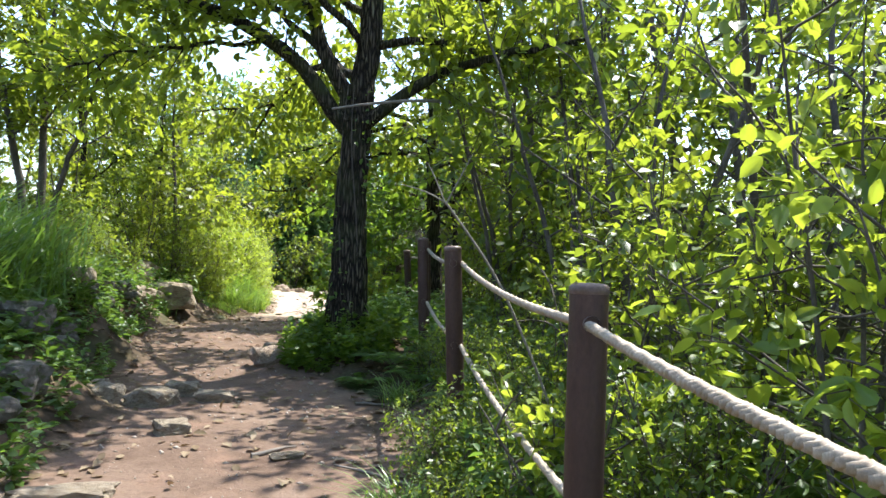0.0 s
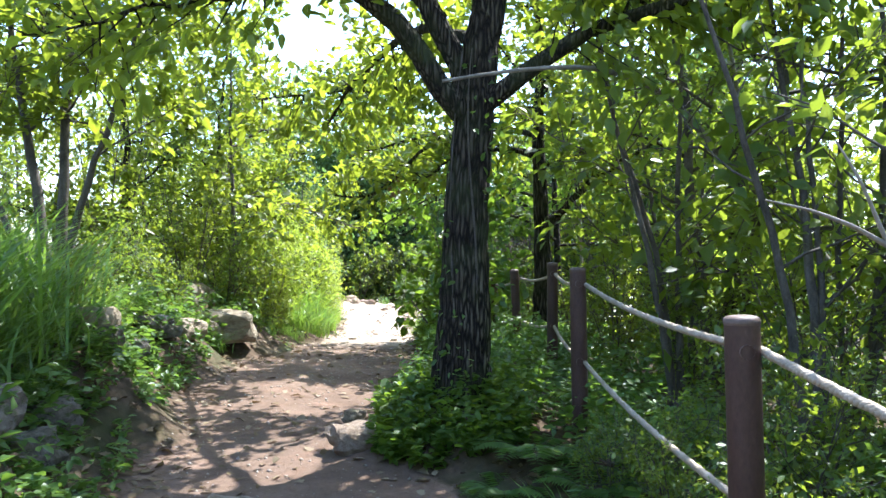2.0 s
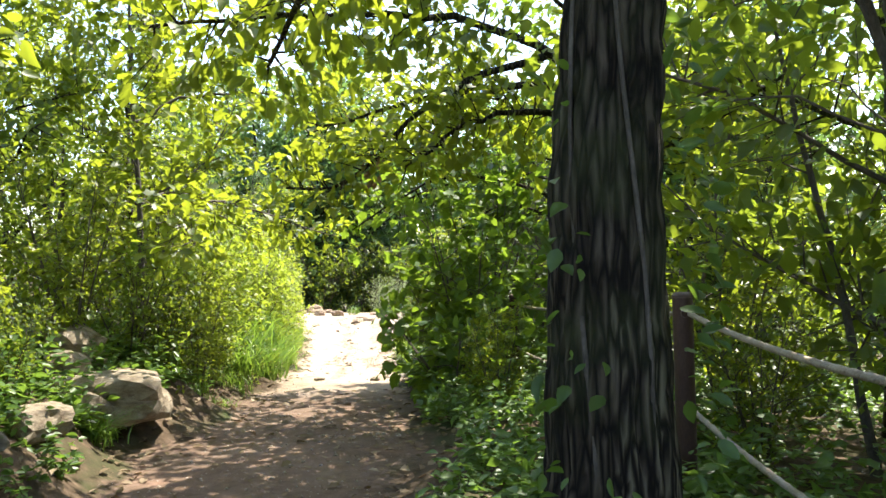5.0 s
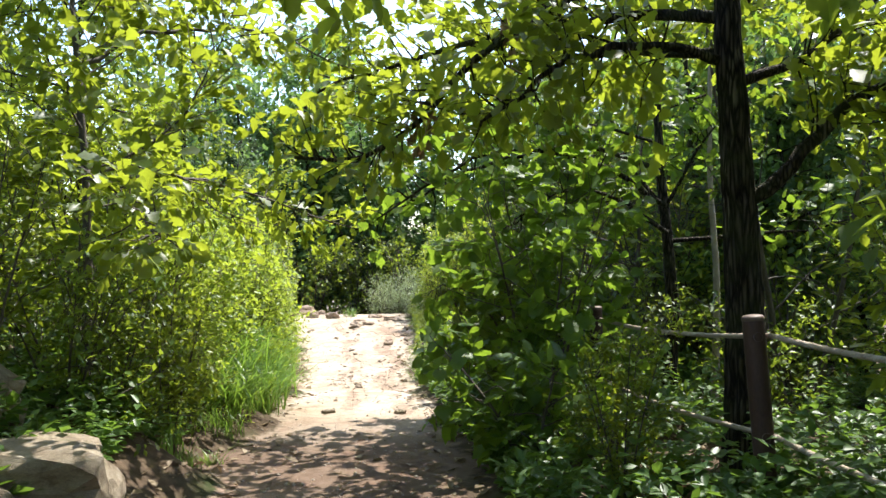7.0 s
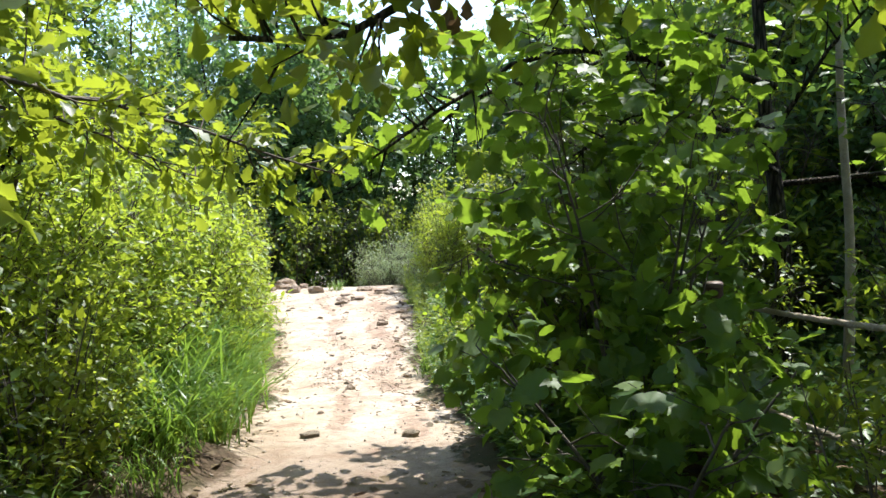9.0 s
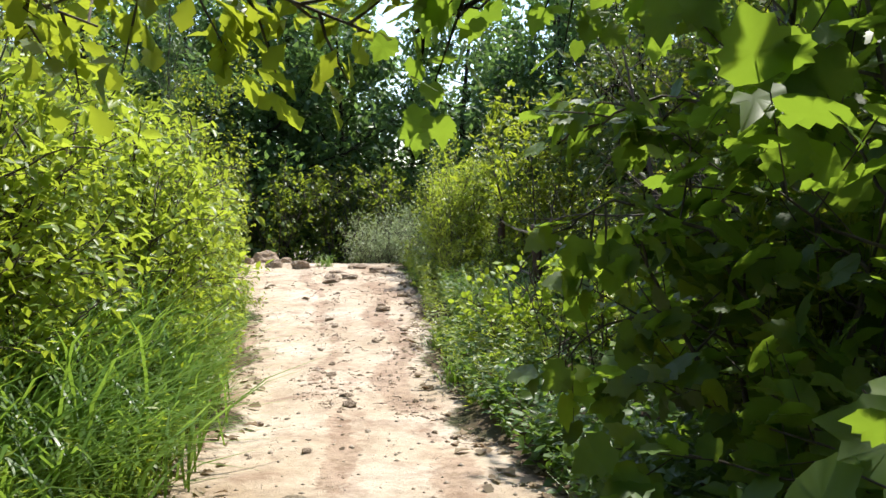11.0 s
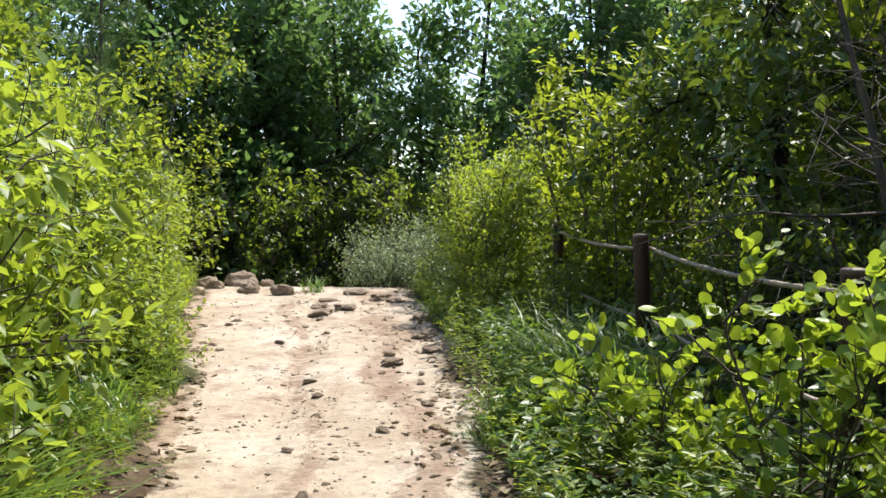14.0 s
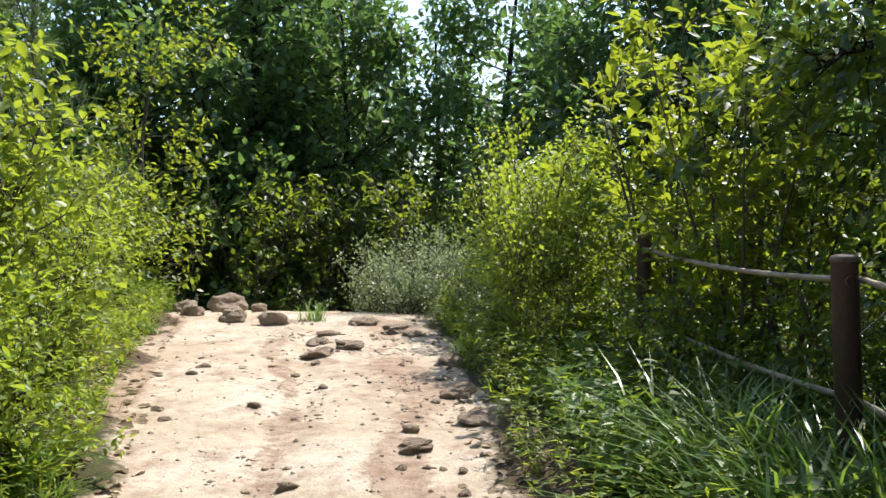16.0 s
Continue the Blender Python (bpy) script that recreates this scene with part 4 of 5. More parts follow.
# long grey bough that arches past the oak
arch = tagged(new("leaning_tree"), "leaning tree with a long grey stem arching past the oak", "tree")
for line, r0, r1 in (([(3.3, 11.3, gz(3.3, 11.3) - 0.1), (2.8, 11.1, 1.2), (2.17, 11.0, 1.96), (1.4, 11.0, 2.65), (0.88, 10.8, 3.2), (0.3, 9.7, 3.2), (-0.24, 8.6, 3.04), (-0.8, 8.5, 2.98), (-1.25, 8.5, 2.9)], 0.06, 0.012),
                     ([(1.4, 11.0, 2.63), (1.5, 10.9, 3.3), (1.3, 10.8, 4.2), (1.5, 10.9, 5.2)], 0.03, 0.01)):
    V, F = tube(resample(line, 30), np.linspace(r0, r1, 30), 8, rng=rb, rough=0.06)
    part("trunk", mesh_np("trunk", V, F, M_DEAD, True), arch)
# pale dead stem behind the second oak
V, F = tube(resample([(0.55, 18.0, gz(0.55, 18.0) - 0.1), (0.6, 18.0, 1.4), (0.52, 18.0, 2.6), (0.56, 18.05, 4.2)], 20), np.linspace(0.045, 0.02, 20), 8, rng=rb, rough=0.06)
tagged(new("dead_stem", mesh_np("dead_stem", V, F, M_ROPE, True)), "thin pale dead stem standing behind the fence", "tree")
for x, y, L, az in ((-0.75, 7.0, 0.8, 0.2), (0.15, 4.4, 1.0, 2.2), (-1.2, 5.2, 0.35, 0.5), (-1.45, 12.6, 0.9, 0.1), (-1.7, 14.6, 0.7, 0.4)):
    pts = wander(rb, (x, y, 0), (math.cos(az), math.sin(az), 0), L, 9, 0.12)
    pts[:, 2] = ground_z(pts[:, 0], pts[:, 1]) + 0.014
    V, F = tube(pts, np.linspace(0.016, 0.006, 9), 6, rng=rb, rough=0.1)
    tagged(new("stick", mesh_np("stick", V, F, M_DEAD, True)), "dry grey stick lying on the ground", "stick", "fallen sticks")

# ---- fence: posts with caps, two ropes threaded through them ----
POSTS = ((0.72, -0.7, 1.25), (0.44, 2.45, 1.295), (0.12, 5.46, 1.44), (-0.2, 8.45, 1.56), (-0.27, 11.2, 1.58), (-0.6, 13.4, 1.47), (-1.0, 16.5, 1.28), (-1.25, 19.0, 1.1), (-1.5, 21.6, 1.02), (-1.72, 24.1, 1.1), (-1.95, 27.0, 1.15))


def fence_post(x, y, top, lean, seed):
    rng = np.random.default_rng(seed)
    root = tagged(new("fence_post"), "round brown painted fence post with a worn cap", "fence post", "rope fence posts")
    z0 = gz(x, y) - 0.25
    h = top - z0
    r = 0.058
    prof = [(r, 0), (r, 0.3 * h), (r * 1.01, 0.6 * h), (r, h - 0.03)]
    V, F = tube([(0, 0, z) for _, z in prof], [a for a, _ in prof], 24)
    part("shaft", mesh_np("shaft", V, F, M_POST, True), root)
    prof = [(r, h - 0.03), (r + 0.003, h - 0.024), (r + 0.002, h - 0.01), (r * 0.9, h - 0.002), (r * 0.6, h + 0.002), (0.001, h + 0.003)]
    V, F = tube([(0, 0, z) for _, z in prof], [a for a, _ in prof], 24)
    part("cap", mesh_np("cap", V, F, M_CAP, True), root)
    for dz in (0.115, 0.66):
        for s in (1, -1):
            V, F = tube([(0, s * (r - 0.006), h - dz), (0, s * (r + 0.004), h - dz)], [0.026, 0.024], 12)
            part("eyelet", mesh_np("eyelet", V, F, M_CAP), root)
    root.matrix_basis = pose(x, y, z0, rng.uniform(-1, 1), lean, 0)
    return root


def rope(a, b, sag, seed):
    """Three twisted strands from a to b."""
    rng = np.random.default_rng(seed)
    a, b = np.array(a), np.array(b)
    L = np.linalg.norm(b - a)
    n = int(L / 0.02)
    f = np.linspace(0, 1, n)[:, None]
    mid = a + (b - a) * f
    mid[:, 2] -= (4 * sag * f * (1 - f))[:, 0]
    d = unit(b - a)
    X = unit(np.cross(d, (0, 0, 1.0)))
    Y = np.cross(X, d)
    ph = f[:, 0] * L / 0.075 * 2 * math.pi
    root = tagged(new("rope"), "thick weathered twisted rope strung between fence posts", "rope", "fence ropes")
    for k in range(3):
        q = ph + k * 2.0944
        V, F = tube(mid + 0.0065 * (np.cos(q)[:, None] * X + np.sin(q)[:, None] * Y), np.full(n, 0.0112), 5)
        part("strand", mesh_np("strand", V, F, M_ROPE, True), root)
    return root


for q, (x, y, top) in enumerate(POSTS):
    fence_post(x, y, top, (0, 0.5, -2.5, -2, -1, -4, -1, -1, 0, -3.5, 0)[q], 60 + q)
for q in range(len(POSTS) - 1):
    (x0, y0, t0), (x1, y1, t1) = POSTS[q], POSTS[q + 1]
    rope((x0, y0, t0 - 0.115), (x1, y1, t1 - 0.115), 0.05, q)
    rope((x0, y0, t0 - 0.66), (x1, y1, t1 - 0.66), 0.05, 40 + q)


# ---- rocks ----
def rock_mesh(name, seed, mat, sub=3, boxy=0.5, rough=0.28):
    bm = bmesh.new()
    bmesh.ops.create_icosphere(bm, subdivisions=sub, radius=1.0)
    off = Vector((seed * 3.7, seed * 1.9, seed * 0.7))
    for v in bm.verts:
        c = v.co.copy()
        m = max(abs(c.x), abs(c.y), abs(c.z))
        c = c.lerp(c / m * 0.8, boxy)
        n1 = noise.noise(c * 1.1 + off) * rough * 1.4 + noise.noise(c * 2.7 + off) * rough * 0.6 + noise.noise(c * 7 + off) * rough * 0.22
        v.co = c * (1 + n1)
    me = bpy.data.meshes.new(name)
    bm.to_mesh(me)
    bm.free()
    me.materials.append(mat)
    return me


def rock(x, y, size, turn, seed, label, name="rock", category="rock", mat=None, tilt=0, sink=0.35, group="", boxy=0.6, rough=0.28):
    ob = tagged(new(name, rock_mesh(name, seed, mat or M_ROCK, 3 if max(size) > 0.08 else 2, boxy, rough)), label, category, group)
    ob.matrix_basis = pose(x, y, gz(x, y) + size[2] * (1 - 2 * sink), tilt, tilt * 0.6, turn) @ Matrix.Diagonal((*size, 1))
    return ob


rock(-4.66, 13.3, (0.52, 0.34, 0.26), 10, 1, "pale squared boulder at the trail's edge", sink=0.1, boxy=0.88, rough=0.2)
rock(-5.08, 13.3, (0.22, 0.2, 0.2), 30, 19, "pale boulder among grass on the bank", sink=0.25, boxy=0.7, rough=0.22)
rock(-5.3, 13.8, (0.34, 0.24, 0.24), -20, 24, "pale boulder among grass on the bank", sink=0.2, boxy=0.75, rough=0.22)
rock(-4.75, 13.0, (0.22, 0.2, 0.16), 40, 2, "pale boulder among grass on the bank", sink=0.1)
rock(-4.55, 11.9, (0.26, 0.2, 0.15), 70, 3, "weathered stone in the bank", sink=0.15)
rock(-4.1, 9.0, (0.19, 0.17, 0.34), 15, 4, "upright pale stone standing in the bank", sink=0.42, boxy=0.85, rough=0.16)
rock(-2.78, 6.72, (0.16, 0.18, 0.13), 25, 5, "flat mossy slab bedded in the trail", sink=0.3, boxy=0.9, rough=0.2)
rock(-2.4, 6.7, (0.2, 0.17, 0.11), -15, 6, "flat pale slab bedded in the trail", sink=0.25, boxy=0.9, rough=0.2)
rock(-2.3, 7.2, (0.17, 0.13, 0.09), 5, 15, "flat pale slab bedded in the trail", sink=0.25, boxy=0.9, rough=0.2)
rock(-1.95, 6.95, (0.18, 0.11, 0.065), 10, 7, "low flat stone bedded in the trail", sink=0.3, boxy=0.9, rough=0.2)
rock(-1.9, 5.75, (0.14, 0.11, 0.07), 30, 8, "low flat stone bedded in the trail", sink=0.3, boxy=0.9, rough=0.2)
rock(-2.98, 6.9, (0.14, 0.13, 0.12), 60, 9, "rounded stone at the foot of the bank", sink=0.25)
rock(-1.86, 8.5, (0.19, 0.16, 0.13), 20, 10, "brown stone at the trail's edge below the oak", mat=M_CLOD, sink=0.25)
rock(-2.0, 9.3, (0.1, 0.08, 0.07), 50, 12, "small brown stone at the trail's edge", sink=0.2)
rock(-1.95, 4.3, (0.28, 0.12, 0.06), 10, 13, "reddish stone ledge crossing the trail", sink=0.35)
rock(-1.55, 4.05, (0.2, 0.1, 0.05), -20, 14, "reddish stone ledge crossing the trail", sink=0.35)
# bank stones, toned darker than the other rocks to stand for shade
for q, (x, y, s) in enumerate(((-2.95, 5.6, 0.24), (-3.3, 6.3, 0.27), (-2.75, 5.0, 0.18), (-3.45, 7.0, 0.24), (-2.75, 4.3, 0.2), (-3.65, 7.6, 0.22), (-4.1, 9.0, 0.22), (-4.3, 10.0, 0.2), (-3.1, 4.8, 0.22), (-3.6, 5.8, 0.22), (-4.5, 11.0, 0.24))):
    rock(x, y, (s, s * 0.8, s * 0.6), R.uniform(0, 180), 20 + q, "stone of the bank, colour darkened for shade, half hidden by plants", mat=M_STONE_SHADE, sink=0.2, boxy=0.75, rough=0.24, group="bank stones")
for q, (x, y, s) in enumerate(((-6.35, 31.2, 0.21), (-5.75, 30.9, 0.19), (-7.05, 31.7, 0.17), (-6.9, 33.0, 0.3), (-7.3, 32.2, 0.2), (-6.45, 33.2, 0.15))):
    rock(x, y, (s, s * 0.8, s * 0.62), R.uniform(0, 180), 30 + q, "lumpy brown boulder lying on pale sand", mat=M_CLOD, sink=0.25, group="boulders at the top of the rise", boxy=0.2)
for q, (x, y, s) in enumerate(((-4.95, 29.4, 0.13), (-4.8, 28.6, 0.14), (-4.55, 28.9, 0.13), (-4.6, 30.9, 0.16), (-4.9, 29.9, 0.1), (-4.15, 30.2, 0.15), (-3.9, 30.0, 0.11), (-3.5, 28.2, 0.12), (-3.45, 26.9, 0.13), (-3.3, 26.0, 0.14), (-3.75, 25.4, 0.11))):
    rock(x, y, (s * 1.2, s * 0.9, s * 0.4), R.uniform(0, 180), 40 + q, "crumbling brown lump of earth on the trail", "earth_clod", "earth clod", M_CLOD, sink=0.3, group="earth clods", boxy=0.15, rough=0.5)
clods = [rock_mesh("earth_clod", 60 + k, M_CLOD, 2, 0.3, 0.45) for k in range(5)]
for q in range(130):
    y = R.uniform(19, 32)
    c = R.choice((0.12, 0.5, 0.8, 0.85)) + R.normal(0, 0.07)
    x = np.interp(y, EY, EL) * (1 - c) + np.interp(y, EY, ER) * c
    s = 0.011 + 0.04 * R.random() ** 3
    ob = tagged(new("earth_clod", clods[q % 5]), "small brown earth clod on pale sand", "earth clod", "earth clods")
    ob.matrix_basis = pose(x, y, gz(x, y) + s * 0.15, R.uniform(-20, 20), 0, R.uniform(0, 360)) @ Matrix.Diagonal((s * 1.3, s, s * 0.6, 1))


rock(-3.79, 18.05, (0.09, 0.06, 0.03), 20, 16, "flat whitish stone lying on the sand", sink=0.3, boxy=0.8, rough=0.2)
rock(-2.97, 17.95, (0.08, 0.05, 0.04), -30, 17, "small pale stone at the edge of the sand", sink=0.3, boxy=0.8, rough=0.2)
rock(-0.97, 5.2, (0.13, 0.06, 0.03), 25, 18, "low brown stone rib worn flush with the trail", sink=0.35, boxy=0.7, rough=0.3)

# ---- grass, herbs and litter ----
def blades(rng, P, heights, width, lean):
    """Arching grass blades rooted at P."""
    n = len(P)
    az = rng.uniform(0, 2 * math.pi, n)
    out = np.stack([np.cos(az), np.sin(az), np.zeros(n)], 1)
    sd = np.stack([-np.sin(az), np.cos(az), np.zeros(n)], 1)
    ln = heights * lean * rng.uniform(0.3, 1.3, n)
    rows = []
    for f, w in ((0, 0.7), (0.35, 1.0), (0.7, 0.8), (1.0, 0.06)):
        c = P + out * (ln * f * f)[:, None] + np.array((0, 0, 1.0)) * (heights * (f - 0.42 * lean * f * f))[:, None]
        hw = (width * w * rng.uniform(0.7, 1.2, n))[:, None] * 0.5
        rows += [c - sd * hw, c + sd * hw]
    V = np.stack(rows, 1).reshape(-1, 3)
    o = (np.arange(n) * 8)[:, None, None]
    F = np.array([(0, 1, 3, 2), (2, 3, 5, 4), (4, 5, 7, 6)])[None] + o
    return V, F.reshape(-1, 4)


def grass_tuft(seed, n, h, spread, lean=0.8, width=0.012):
    rng = np.random.default_rng(seed)
    P = np.stack([rng.normal(0, spread, n), rng.normal(0, spread, n), np.full(n, -0.03)], 1)
    V, F = blades(rng, P, h * rng.uniform(0.5, 1.15, n), width, lean)
    return tagged(new("grass_tuft", mesh_np("grass_tuft", V, F, M_GRASS)), "tuft of long arching green grass", "grass", "grass tufts")


tuft_a, tuft_b = grass_tuft(1, 130, 0.85, 0.17, 1.0, 0.017), grass_tuft(2, 70, 0.38, 0.07, 0.8, 0.009)
tuft_a.matrix_basis, tuft_b.matrix_basis = rest(-3.75, 6.6), rest(-5.3, 31.3, 0.03, 0, 1.25)
tagged(tuft_b, "small bright grass tuft on the crest of the trail")
for x, y, s in ((-4.0, 7.3, 1.0), (-4.3, 6.4, 1.1), (-4.1, 5.6, 1.0), (-4.5, 7.8, 1.1), (-4.7, 6.9, 1.1), (-3.7, 5.2, 0.8), (-4.9, 8.8, 1.0), (-4.6, 9.6, 0.9), (-4.65, 17.2, 0.9), (-4.75, 18.0, 1.0), (-4.8, 18.8, 1.0), (-4.95, 19.6, 0.95),
                (-4.85, 17.6, 1.1), (-5.05, 20.4, 0.85), (-5.25, 18.4, 1.2), (-5.3, 21.3, 0.8), (-5.45, 22.2, 0.8), (-5.6, 23.2, 0.7), (-5.75, 24.4, 0.7), (-6.3, 26.0, 0.7), (-7.2, 29.4, 0.7), (-8, 32, 0.8),
                (-2.3, 23.7, 0.75), (-2.15, 23.0, 0.8), (-2.5, 24.5, 0.6), (-2.6, 26.2, 0.6), (-2.75, 27.2, 0.6), (-0.15, 4.1, 0.5), (-0.35, 7.1, 0.55), (-4.6, 12.8, 0.55), (-4.85, 13.7, 0.5), (-2.05, 22.2, 0.6), (-2.9, 28.6, 0.6), (-3.0, 30.2, 0.7),
                (-5.1, 17.9, 1.0), (-5.2, 19.3, 1.05), (-4.7, 18.4, 1.1), (-4.85, 19.2, 1.1), (-5.0, 20.0, 1.0), (-2.2, 23.4, 1.15), (-1.95, 23.9, 1.1), (-4.3, 7.0, 1.2), (-4.6, 6.2, 1.3), (-3.95, 6.2, 1.1), (-4.9, 7.6, 1.3), (-5.2, 6.6, 1.3), (-3.9, 4.9, 1.0), (-4.2, 8.2, 1.0)):
    put(tuft_a, x, y, R.uniform(0, 360), s)
tuft_c = grass_tuft(4, 170, 1.35, 0.26, 0.75, 0.02)
tuft_c.matrix_basis = rest(-4.35, 7.6)
tagged(tuft_c, "tall clump of long reed-like grass on the bank")
for x, y, s in ((-4.2, 6.9, 1.0), (-4.0, 6.2, 0.9), (-4.5, 6.5, 1.05), (-4.8, 7.2, 1.1), (-4.75, 8.2, 1.0), (-4.55, 8.9, 0.9), (-5.1, 7.8, 1.1), (-5.2, 8.8, 1.05), (-3.75, 5.6, 0.8), (-4.3, 5.5, 1.0), (-5.0, 6.3, 1.1), (-5.0, 9.6, 0.9), (-5.4, 9.6, 1.0), (-4.6, 4.8, 1.0), (-5.5, 7.0, 1.2),
                (-5.05, 17.6, 0.75), (-5.15, 18.6, 0.8), (-5.2, 19.6, 0.8), (-2.0, 23.5, 0.7), (-2.15, 24.4, 0.7)):
    put(tuft_c, x, y, R.uniform(0, 360), s)
for q in range(60):
    y = R.uniform(15, 33)
    x = np.interp(y, EY, EL) - R.uniform(0.0, 0.5) if R.random() < 0.6 else np.interp(y, EY, ER) + R.uniform(0.05, 0.5)
    put(tuft_b, x, y, R.uniform(0, 360), R.uniform(0.5, 1.1), "small tuft of grass at the trail's edge")


def herb_patch(name, label, n, side, dist, ys, height, size, shape, mat, seed, per=9, keep=None):
    """Low leafy plants without number: stems with whorls of leaves. side: -1 bank, 1 fence; dist: how far from the trail's edge."""
    rng = np.random.default_rng(seed)
    y = rng.uniform(*ys, n)
    d = dist[0] + (dist[1] - dist[0]) * rng.random(n) ** 1.4
    x = np.interp(y, EY, EL) - d if side < 0 else np.interp(y, EY, ER) + d
    if keep is not None:
        ok = keep(x, y)
        x, y = x[ok], y[ok]
        n = len(x)
    base = np.stack([x, y, ground_z(x, y)], 1)
    h = height * rng.uniform(0.25, 1.2, n)
    lean = rng.normal(0, 0.25, (n, 3)) * [1, 1, 0] * h[:, None]
    f = rng.uniform(0.12, 1.0, (n, per))
    P = base[:, None] + f[..., None] * (lean + np.array((0, 0, 1.0)) * h[:, None])[:, None]
    D = rng.normal(0, 1, (n, per, 3))
    D[..., 2] = rng.normal(0.1, 0.3, (n, per))
    P, D = P.reshape(-1, 3), D.reshape(-1, 3)
    me = leaf_mesh(name, P, D, size * rng.uniform(0.55, 1.3, len(P)), shape, mat, rng, 0.35)
    tagged(new(name, me), label, "undergrowth", kind="stuff")


def off_trail(x, y):
    return np.maximum(np.interp(y, EY, EL) - x, x - np.interp(y, EY, ER))


def leafy_floor(x, y):
    patchy = (np.sin(1.3 * x + 2) * np.sin(0.9 * y) > 0.1) & (y > 5) & (y < 17) & (x < -0.3)
    return ~(patchy | ((y > 4.4) & (y < 7.9) & (x < 0.05)))


def low_bank(x, y):
    return ~((y < 10) & (y > 4) & (np.interp(y, EY, EL) - x > 0.9))


herb_patch("undergrowth", "low green herbs and seedlings covering the forest floor", 4800, 1, (1.2, 7), (-1, 36), 0.5, 0.1, "diamond", M_HERB, 71, 11)
herb_patch("undergrowth", "low plants along the shaded side of the trail", 3800, 1, (0.15, 2.4), (-1, 19), 0.36, 0.085, "plain", M_HERB, 72, 9, leafy_floor)
herb_patch("undergrowth", "low plants under the sunny bushes", 1500, 1, (0.35, 1.8), (22, 35), 0.4, 0.08, "diamond", M_HERB, 76, 10)
herb_patch("undergrowth", "leafy plants covering the bank", 3000, -1, (0.42, 2.4), (-1, 20), 0.3, 0.085, "plain", M_HERB, 73, 9, low_bank)
herb_patch("undergrowth", "leafy plants on the slope above the bank", 2800, -1, (0.4, 6), (0, 36), 0.5, 0.1, "diamond", M_HERB, 77, 11, low_bank)
herb_patch("undergrowth", "small plants rooted in the face of the bank", 480, -1, (0.1, 0.9), (1.5, 12), 0.25, 0.075, "plain", M_HERB, 69, 9)
herb_patch("undergrowth", "bright sunlit weeds edging the sandy trail", 1000, 1, (0.05, 0.9), (20, 34), 0.5, 0.06, "fernleaf", M_BRIGHT, 74, 16)
herb_patch("undergrowth", "sunlit weeds below the bank", 1150, -1, (0.02, 0.8), (16.8, 33), 0.45, 0.06, "fernleaf", M_BRIGHT, 78, 16)
herb_patch("undergrowth", "low weeds and seedlings at the edge of the sand", 750, 1, (0.12, 1.3), (16.5, 23.5), 0.3, 0.065, "plain", M_HERB, 68, 10)
herb_patch("ivy", "dark ivy spread over the mound at the foot of the oak", 1700, 1, (-0.05, 2.0), (7.6, 10.2), 0.25, 0.075, "plain", M_LOBE, 75, 10, lambda x, y: ((x - OAK[0]) ** 2 + (y - OAK[1]) ** 2 < 0.85) & (x < -0.55))

# creeper on the oak's trunk
rng = np.random.default_rng(79)
n = 420
az, hz = rng.uniform(-2.6, 0.9, n), rng.uniform(0.0, 2.6, n) ** 1.0
rr = 0.205 + 0.1 * rng.random(n) + 0.12 * np.exp(-hz * 2)
CP = np.stack([OAK[0] + 0.02 + 0.025 * hz + rr * np.cos(az), OAK[1] + rr * np.sin(az), oz + hz], 1)
CD = np.stack([np.cos(az), np.sin(az), rng.normal(-0.2, 0.4, n)], 1) + rng.normal(0, 0.5, (n, 3))
keep = np.sin(az * 3 + hz * 2.2) > 0.0
creeper = tagged(new("creeper"), "creeper with pale green leaves climbing the oak trunk", "creeper")
tagged(part("foliage", leaf_mesh("foliage", CP[keep], CD[keep], rng.uniform(0.04, 0.085, keep.sum()), "oval", M_HERB, rng), creeper), kind="stuff")
for k, a0 in enumerate((-1.4, -2.2)):
    hs_ = np.linspace(0, 2.7, 30)
    a1 = a0 + 0.35 * np.sin(hs_ * 2 + k)
    rad = 0.198 - 0.016 * hs_ + 0.07 * np.exp(-hs_ * 5)
    V, F = tube(np.stack([OAK[0] + 0.015 + 0.02 * hs_ + rad * np.cos(a1), OAK[1] + 0.01 * hs_ + rad * np.sin(a1), oz + hs_], 1), np.linspace(0.012, 0.005, 30), 5)
    part("stem", mesh_np("stem", V, F, M_TWIG, True), creeper)


def fern(seed, n=9, L=0.6):
    """Fronds that arch out from one crown, each with rows of leaflets."""
    rng = np.random.default_rng(seed)
    root = tagged(new("fern"), "green fern with arching fronds under the oak", "fern", "ferns")
    for k in range(n):
        az = k * 6.283 / n + rng.uniform(-0.3, 0.3)
        l = L * rng.uniform(0.7, 1.1)
        f = np.linspace(0, 1, 9)
        pts = np.stack([np.cos(az) * l * f * 0.85, np.sin(az) * l * f * 0.85, l * (0.95 * f - 0.75 * f * f)], 1)
        V, F = tube(pts, np.linspace(0.004, 0.0015, 9), 3)
        fr = part("frond", mesh_np("frond", V, F, M_STEM), root)
        g = np.repeat(np.linspace(0.15, 0.98, 18), 2)
        sgn = np.tile((1.0, -1.0), 18)
        P = np.stack([np.interp(g, f, pts[:, i]) for i in range(3)], 1)
        side = np.array((-math.sin(az), math.cos(az), 0.0))
        D = sgn[:, None] * side + 0.35 * np.array((math.cos(az), math.sin(az), -0.2))
        tagged(part("blade", leaf_mesh("blade", P, D, 0.17 * l / 0.6 * np.sin(np.clip(g, 0.12, 0.97) * math.pi) ** 0.6 + 0.01, "fernleaf", M_HERB, rng, 0.15), fr), kind="stuff")
    return root


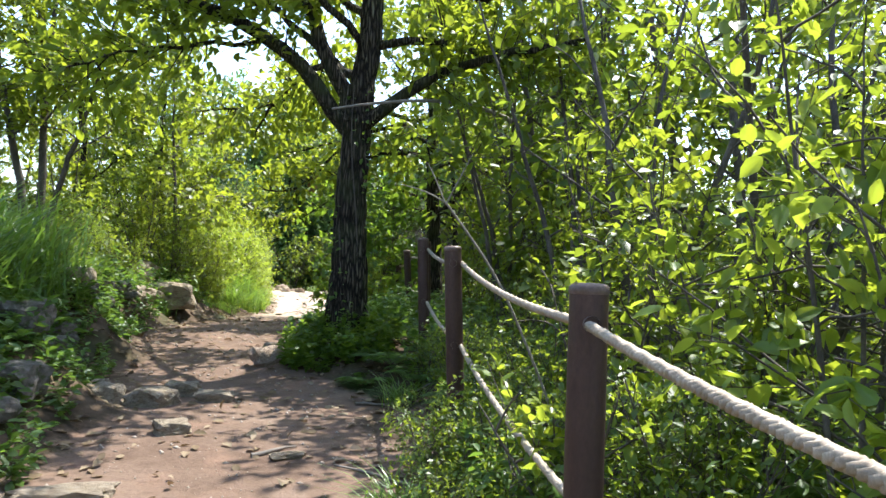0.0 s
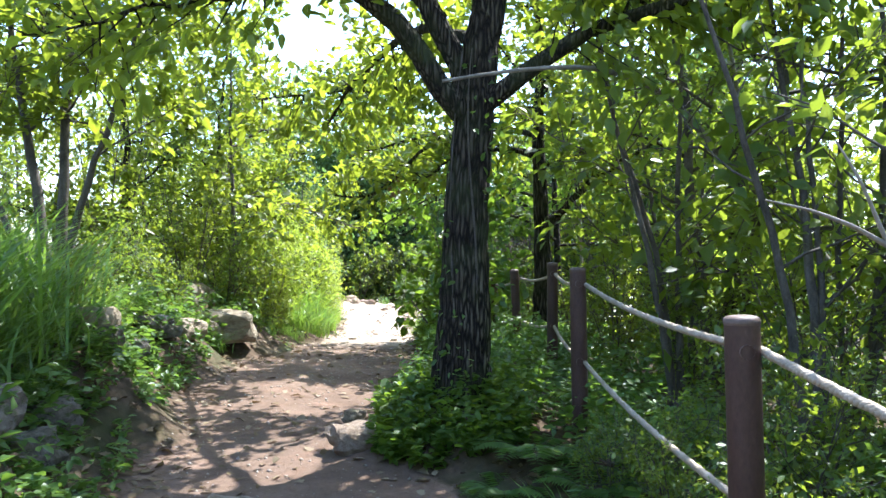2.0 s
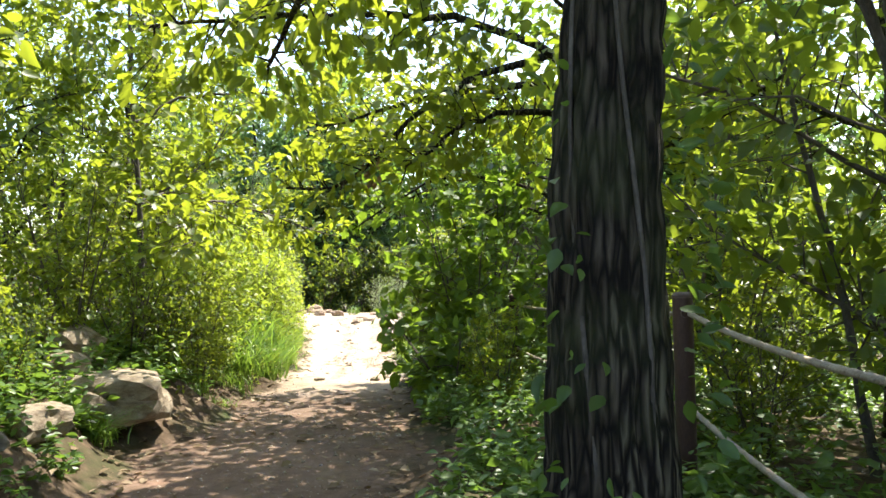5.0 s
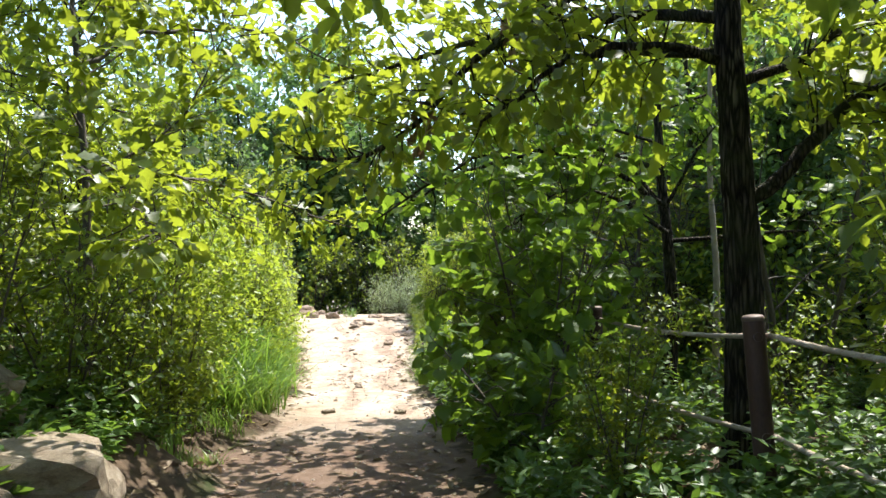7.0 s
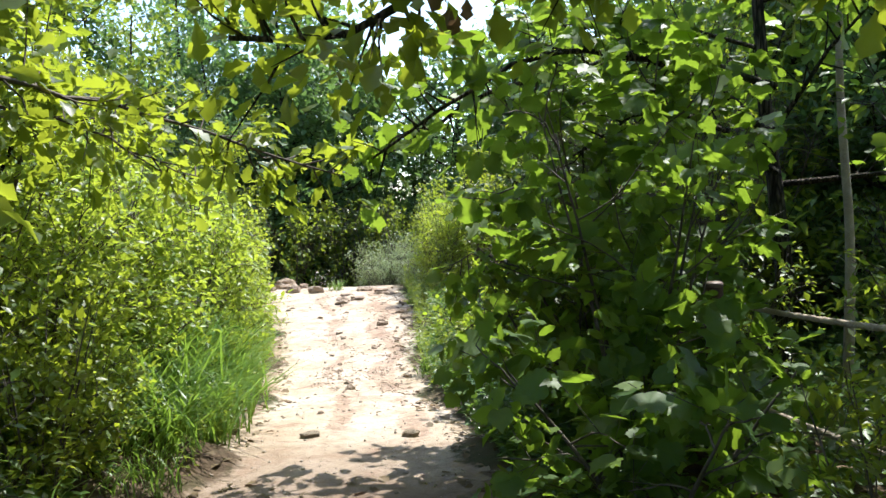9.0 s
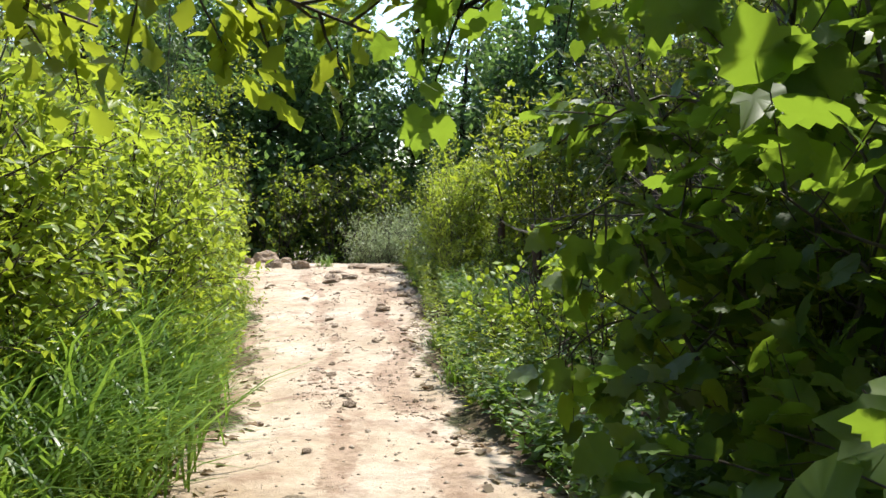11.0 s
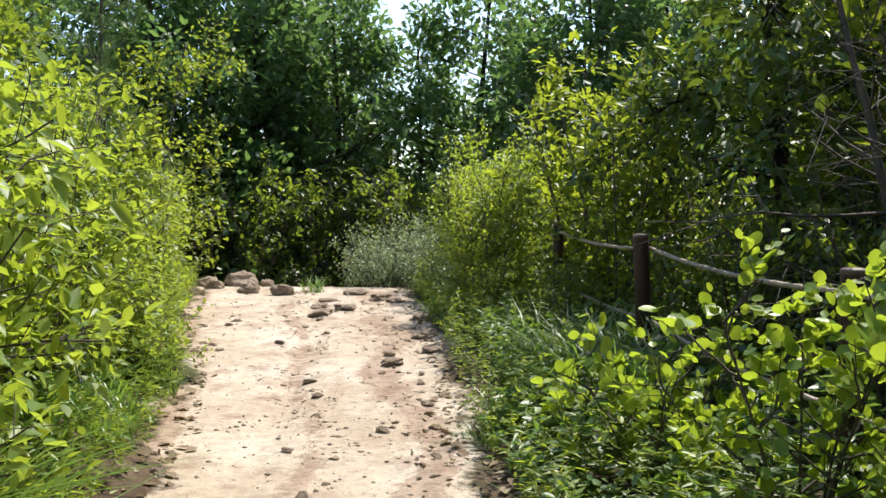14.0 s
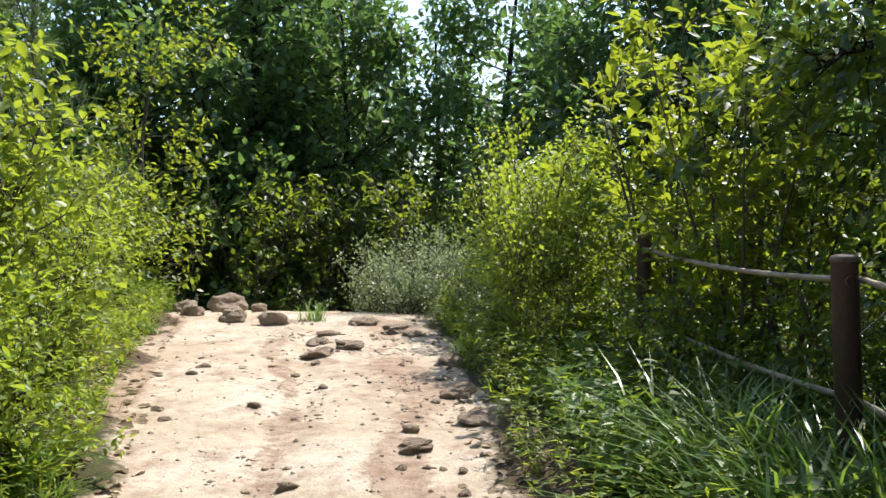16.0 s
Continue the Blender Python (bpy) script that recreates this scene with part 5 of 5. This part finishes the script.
fern_a = fern(3)
fern_a.matrix_basis = rest(-0.55, 8.15)
for x, y, s in ((-0.75, 7.75, 0.8), (-0.2, 7.6, 0.9), (-0.95, 8.3, 0.7), (0.25, 6.3, 1.0), (0.15, 4.7, 0.9), (0.5, 5.0, 0.9), (-3.2, 5.9, 0.5), (-3.0, 4.6, 0.5)):
    put(fern_a, x, y, R.uniform(0, 360), s)


def scatter_flat(name, label, category, n, keep, size, shape, mat, seed, lift):
    rng = np.random.default_rng(seed)
    x, y = rng.uniform(-9, 5, n), rng.uniform(-2, 34, n)
    ok = keep(x, y, rng)
    x, y = x[ok], y[ok]
    P = np.stack([x, y, ground_z(x, y) + lift], 1)
    D = rng.normal(0, 1, (len(x), 3)) * [1, 1, 0.15]
    tagged(new(name, leaf_mesh(name, P, D, size * rng.uniform(0.5, 1.4, len(x)), shape, mat, rng, 0.25)), label, category, kind="stuff")


scatter_flat("leaf_litter", "dry brown leaves lying on the ground", "fallen leaves", 26000, lambda x, y, g: ((off_trail(x, y) > -0.25) & (off_trail(x, y) < 2.2)) | ((g.random(len(x)) < 0.3) & (off_trail(x, y) < 0) & (y < 17)) | (g.random(len(x)) < 0.006), 0.085, "oak", M_DRY, 81, 0.012)

# gravel on the trail
rng = np.random.default_rng(91)
n = 5200
yy = rng.uniform(0, 33, n)
cc = rng.uniform(0, 1, n)
xx = np.interp(yy, EY, EL) * (1 - cc) + np.interp(yy, EY, ER) * cc
oct_v = np.array([(1, 0, 0), (0, 1, 0), (-1, 0, 0), (0, -1, 0), (0, 0, 0.7), (0, 0, -0.7)])
oct_f = np.array([(0, 1, 4), (1, 2, 4), (2, 3, 4), (3, 0, 4), (1, 0, 5), (2, 1, 5), (3, 2, 5), (0, 3, 5)])
ss = 0.006 + 0.02 * rng.random(n) ** 4
PV = np.stack([xx, yy, ground_z(xx, yy)], 1)[:, None] + oct_v[None] * ss[:, None, None] * rng.uniform(0.5, 1.3, (n, 6, 1))
tagged(new("gravel", mesh_np("gravel", PV.reshape(-1, 3), (oct_f[None] + (np.arange(n) * 6)[:, None, None]).reshape(-1, 3), M_PEB)), "small stones and grit strewn over the trail", "gravel", kind="stuff")

# crumbs of earth along the ruts of the open stretch
n = 2600
yy = rng.uniform(18.5, 31.5, n)
cc = np.where(rng.random(n) < 0.55, 0.8, 0.47) + rng.normal(0, 0.075, n) + 0.05 * np.sin(yy * 1.7)
ok = np.sin(yy * 2.1 + 3 * cc) + np.sin(yy * 5.3) * 0.6 > -0.2
yy, cc = yy[ok], cc[ok]
n = len(yy)
xx = np.interp(yy, EY, EL) * (1 - cc) + np.interp(yy, EY, ER) * cc
ss = 0.008 + 0.026 * rng.random(n) ** 3
PV = np.stack([xx, yy, ground_z(xx, yy)], 1)[:, None] + oct_v[None] * ss[:, None, None] * rng.uniform(0.4, 1.6, (n, 6, 1)) * np.array((1, 1, 0.7))
tagged(new("earth_crumbs", mesh_np("earth_crumbs", PV.reshape(-1, 3), (oct_f[None] + (np.arange(n) * 6)[:, None, None]).reshape(-1, 3), M_CLOD)), "crumbled brown earth strewn along the ruts", "earth", kind="stuff")

# withered leaves caught on the low limb
for x, y, z, n in ((-2.55, 15.05, 2.62, 16), (-1.9, 14.95, 3.25, 12)):
    z += gz(*T2)
    P = np.array((x, y, z)) + rng.normal(0, 0.05, (n, 3)) * [1, 1, 1.8] - [0, 0, 0.14]
    D = rng.normal(0, 0.35, (n, 3)) + [0, 0, -1]
    tagged(new("withered_leaves", leaf_mesh("withered_leaves", P, D, rng.uniform(0.09, 0.14, n), "oak", M_DRY, rng)), "bunch of withered brown leaves hanging from the oak limb", "dead leaves", kind="stuff")
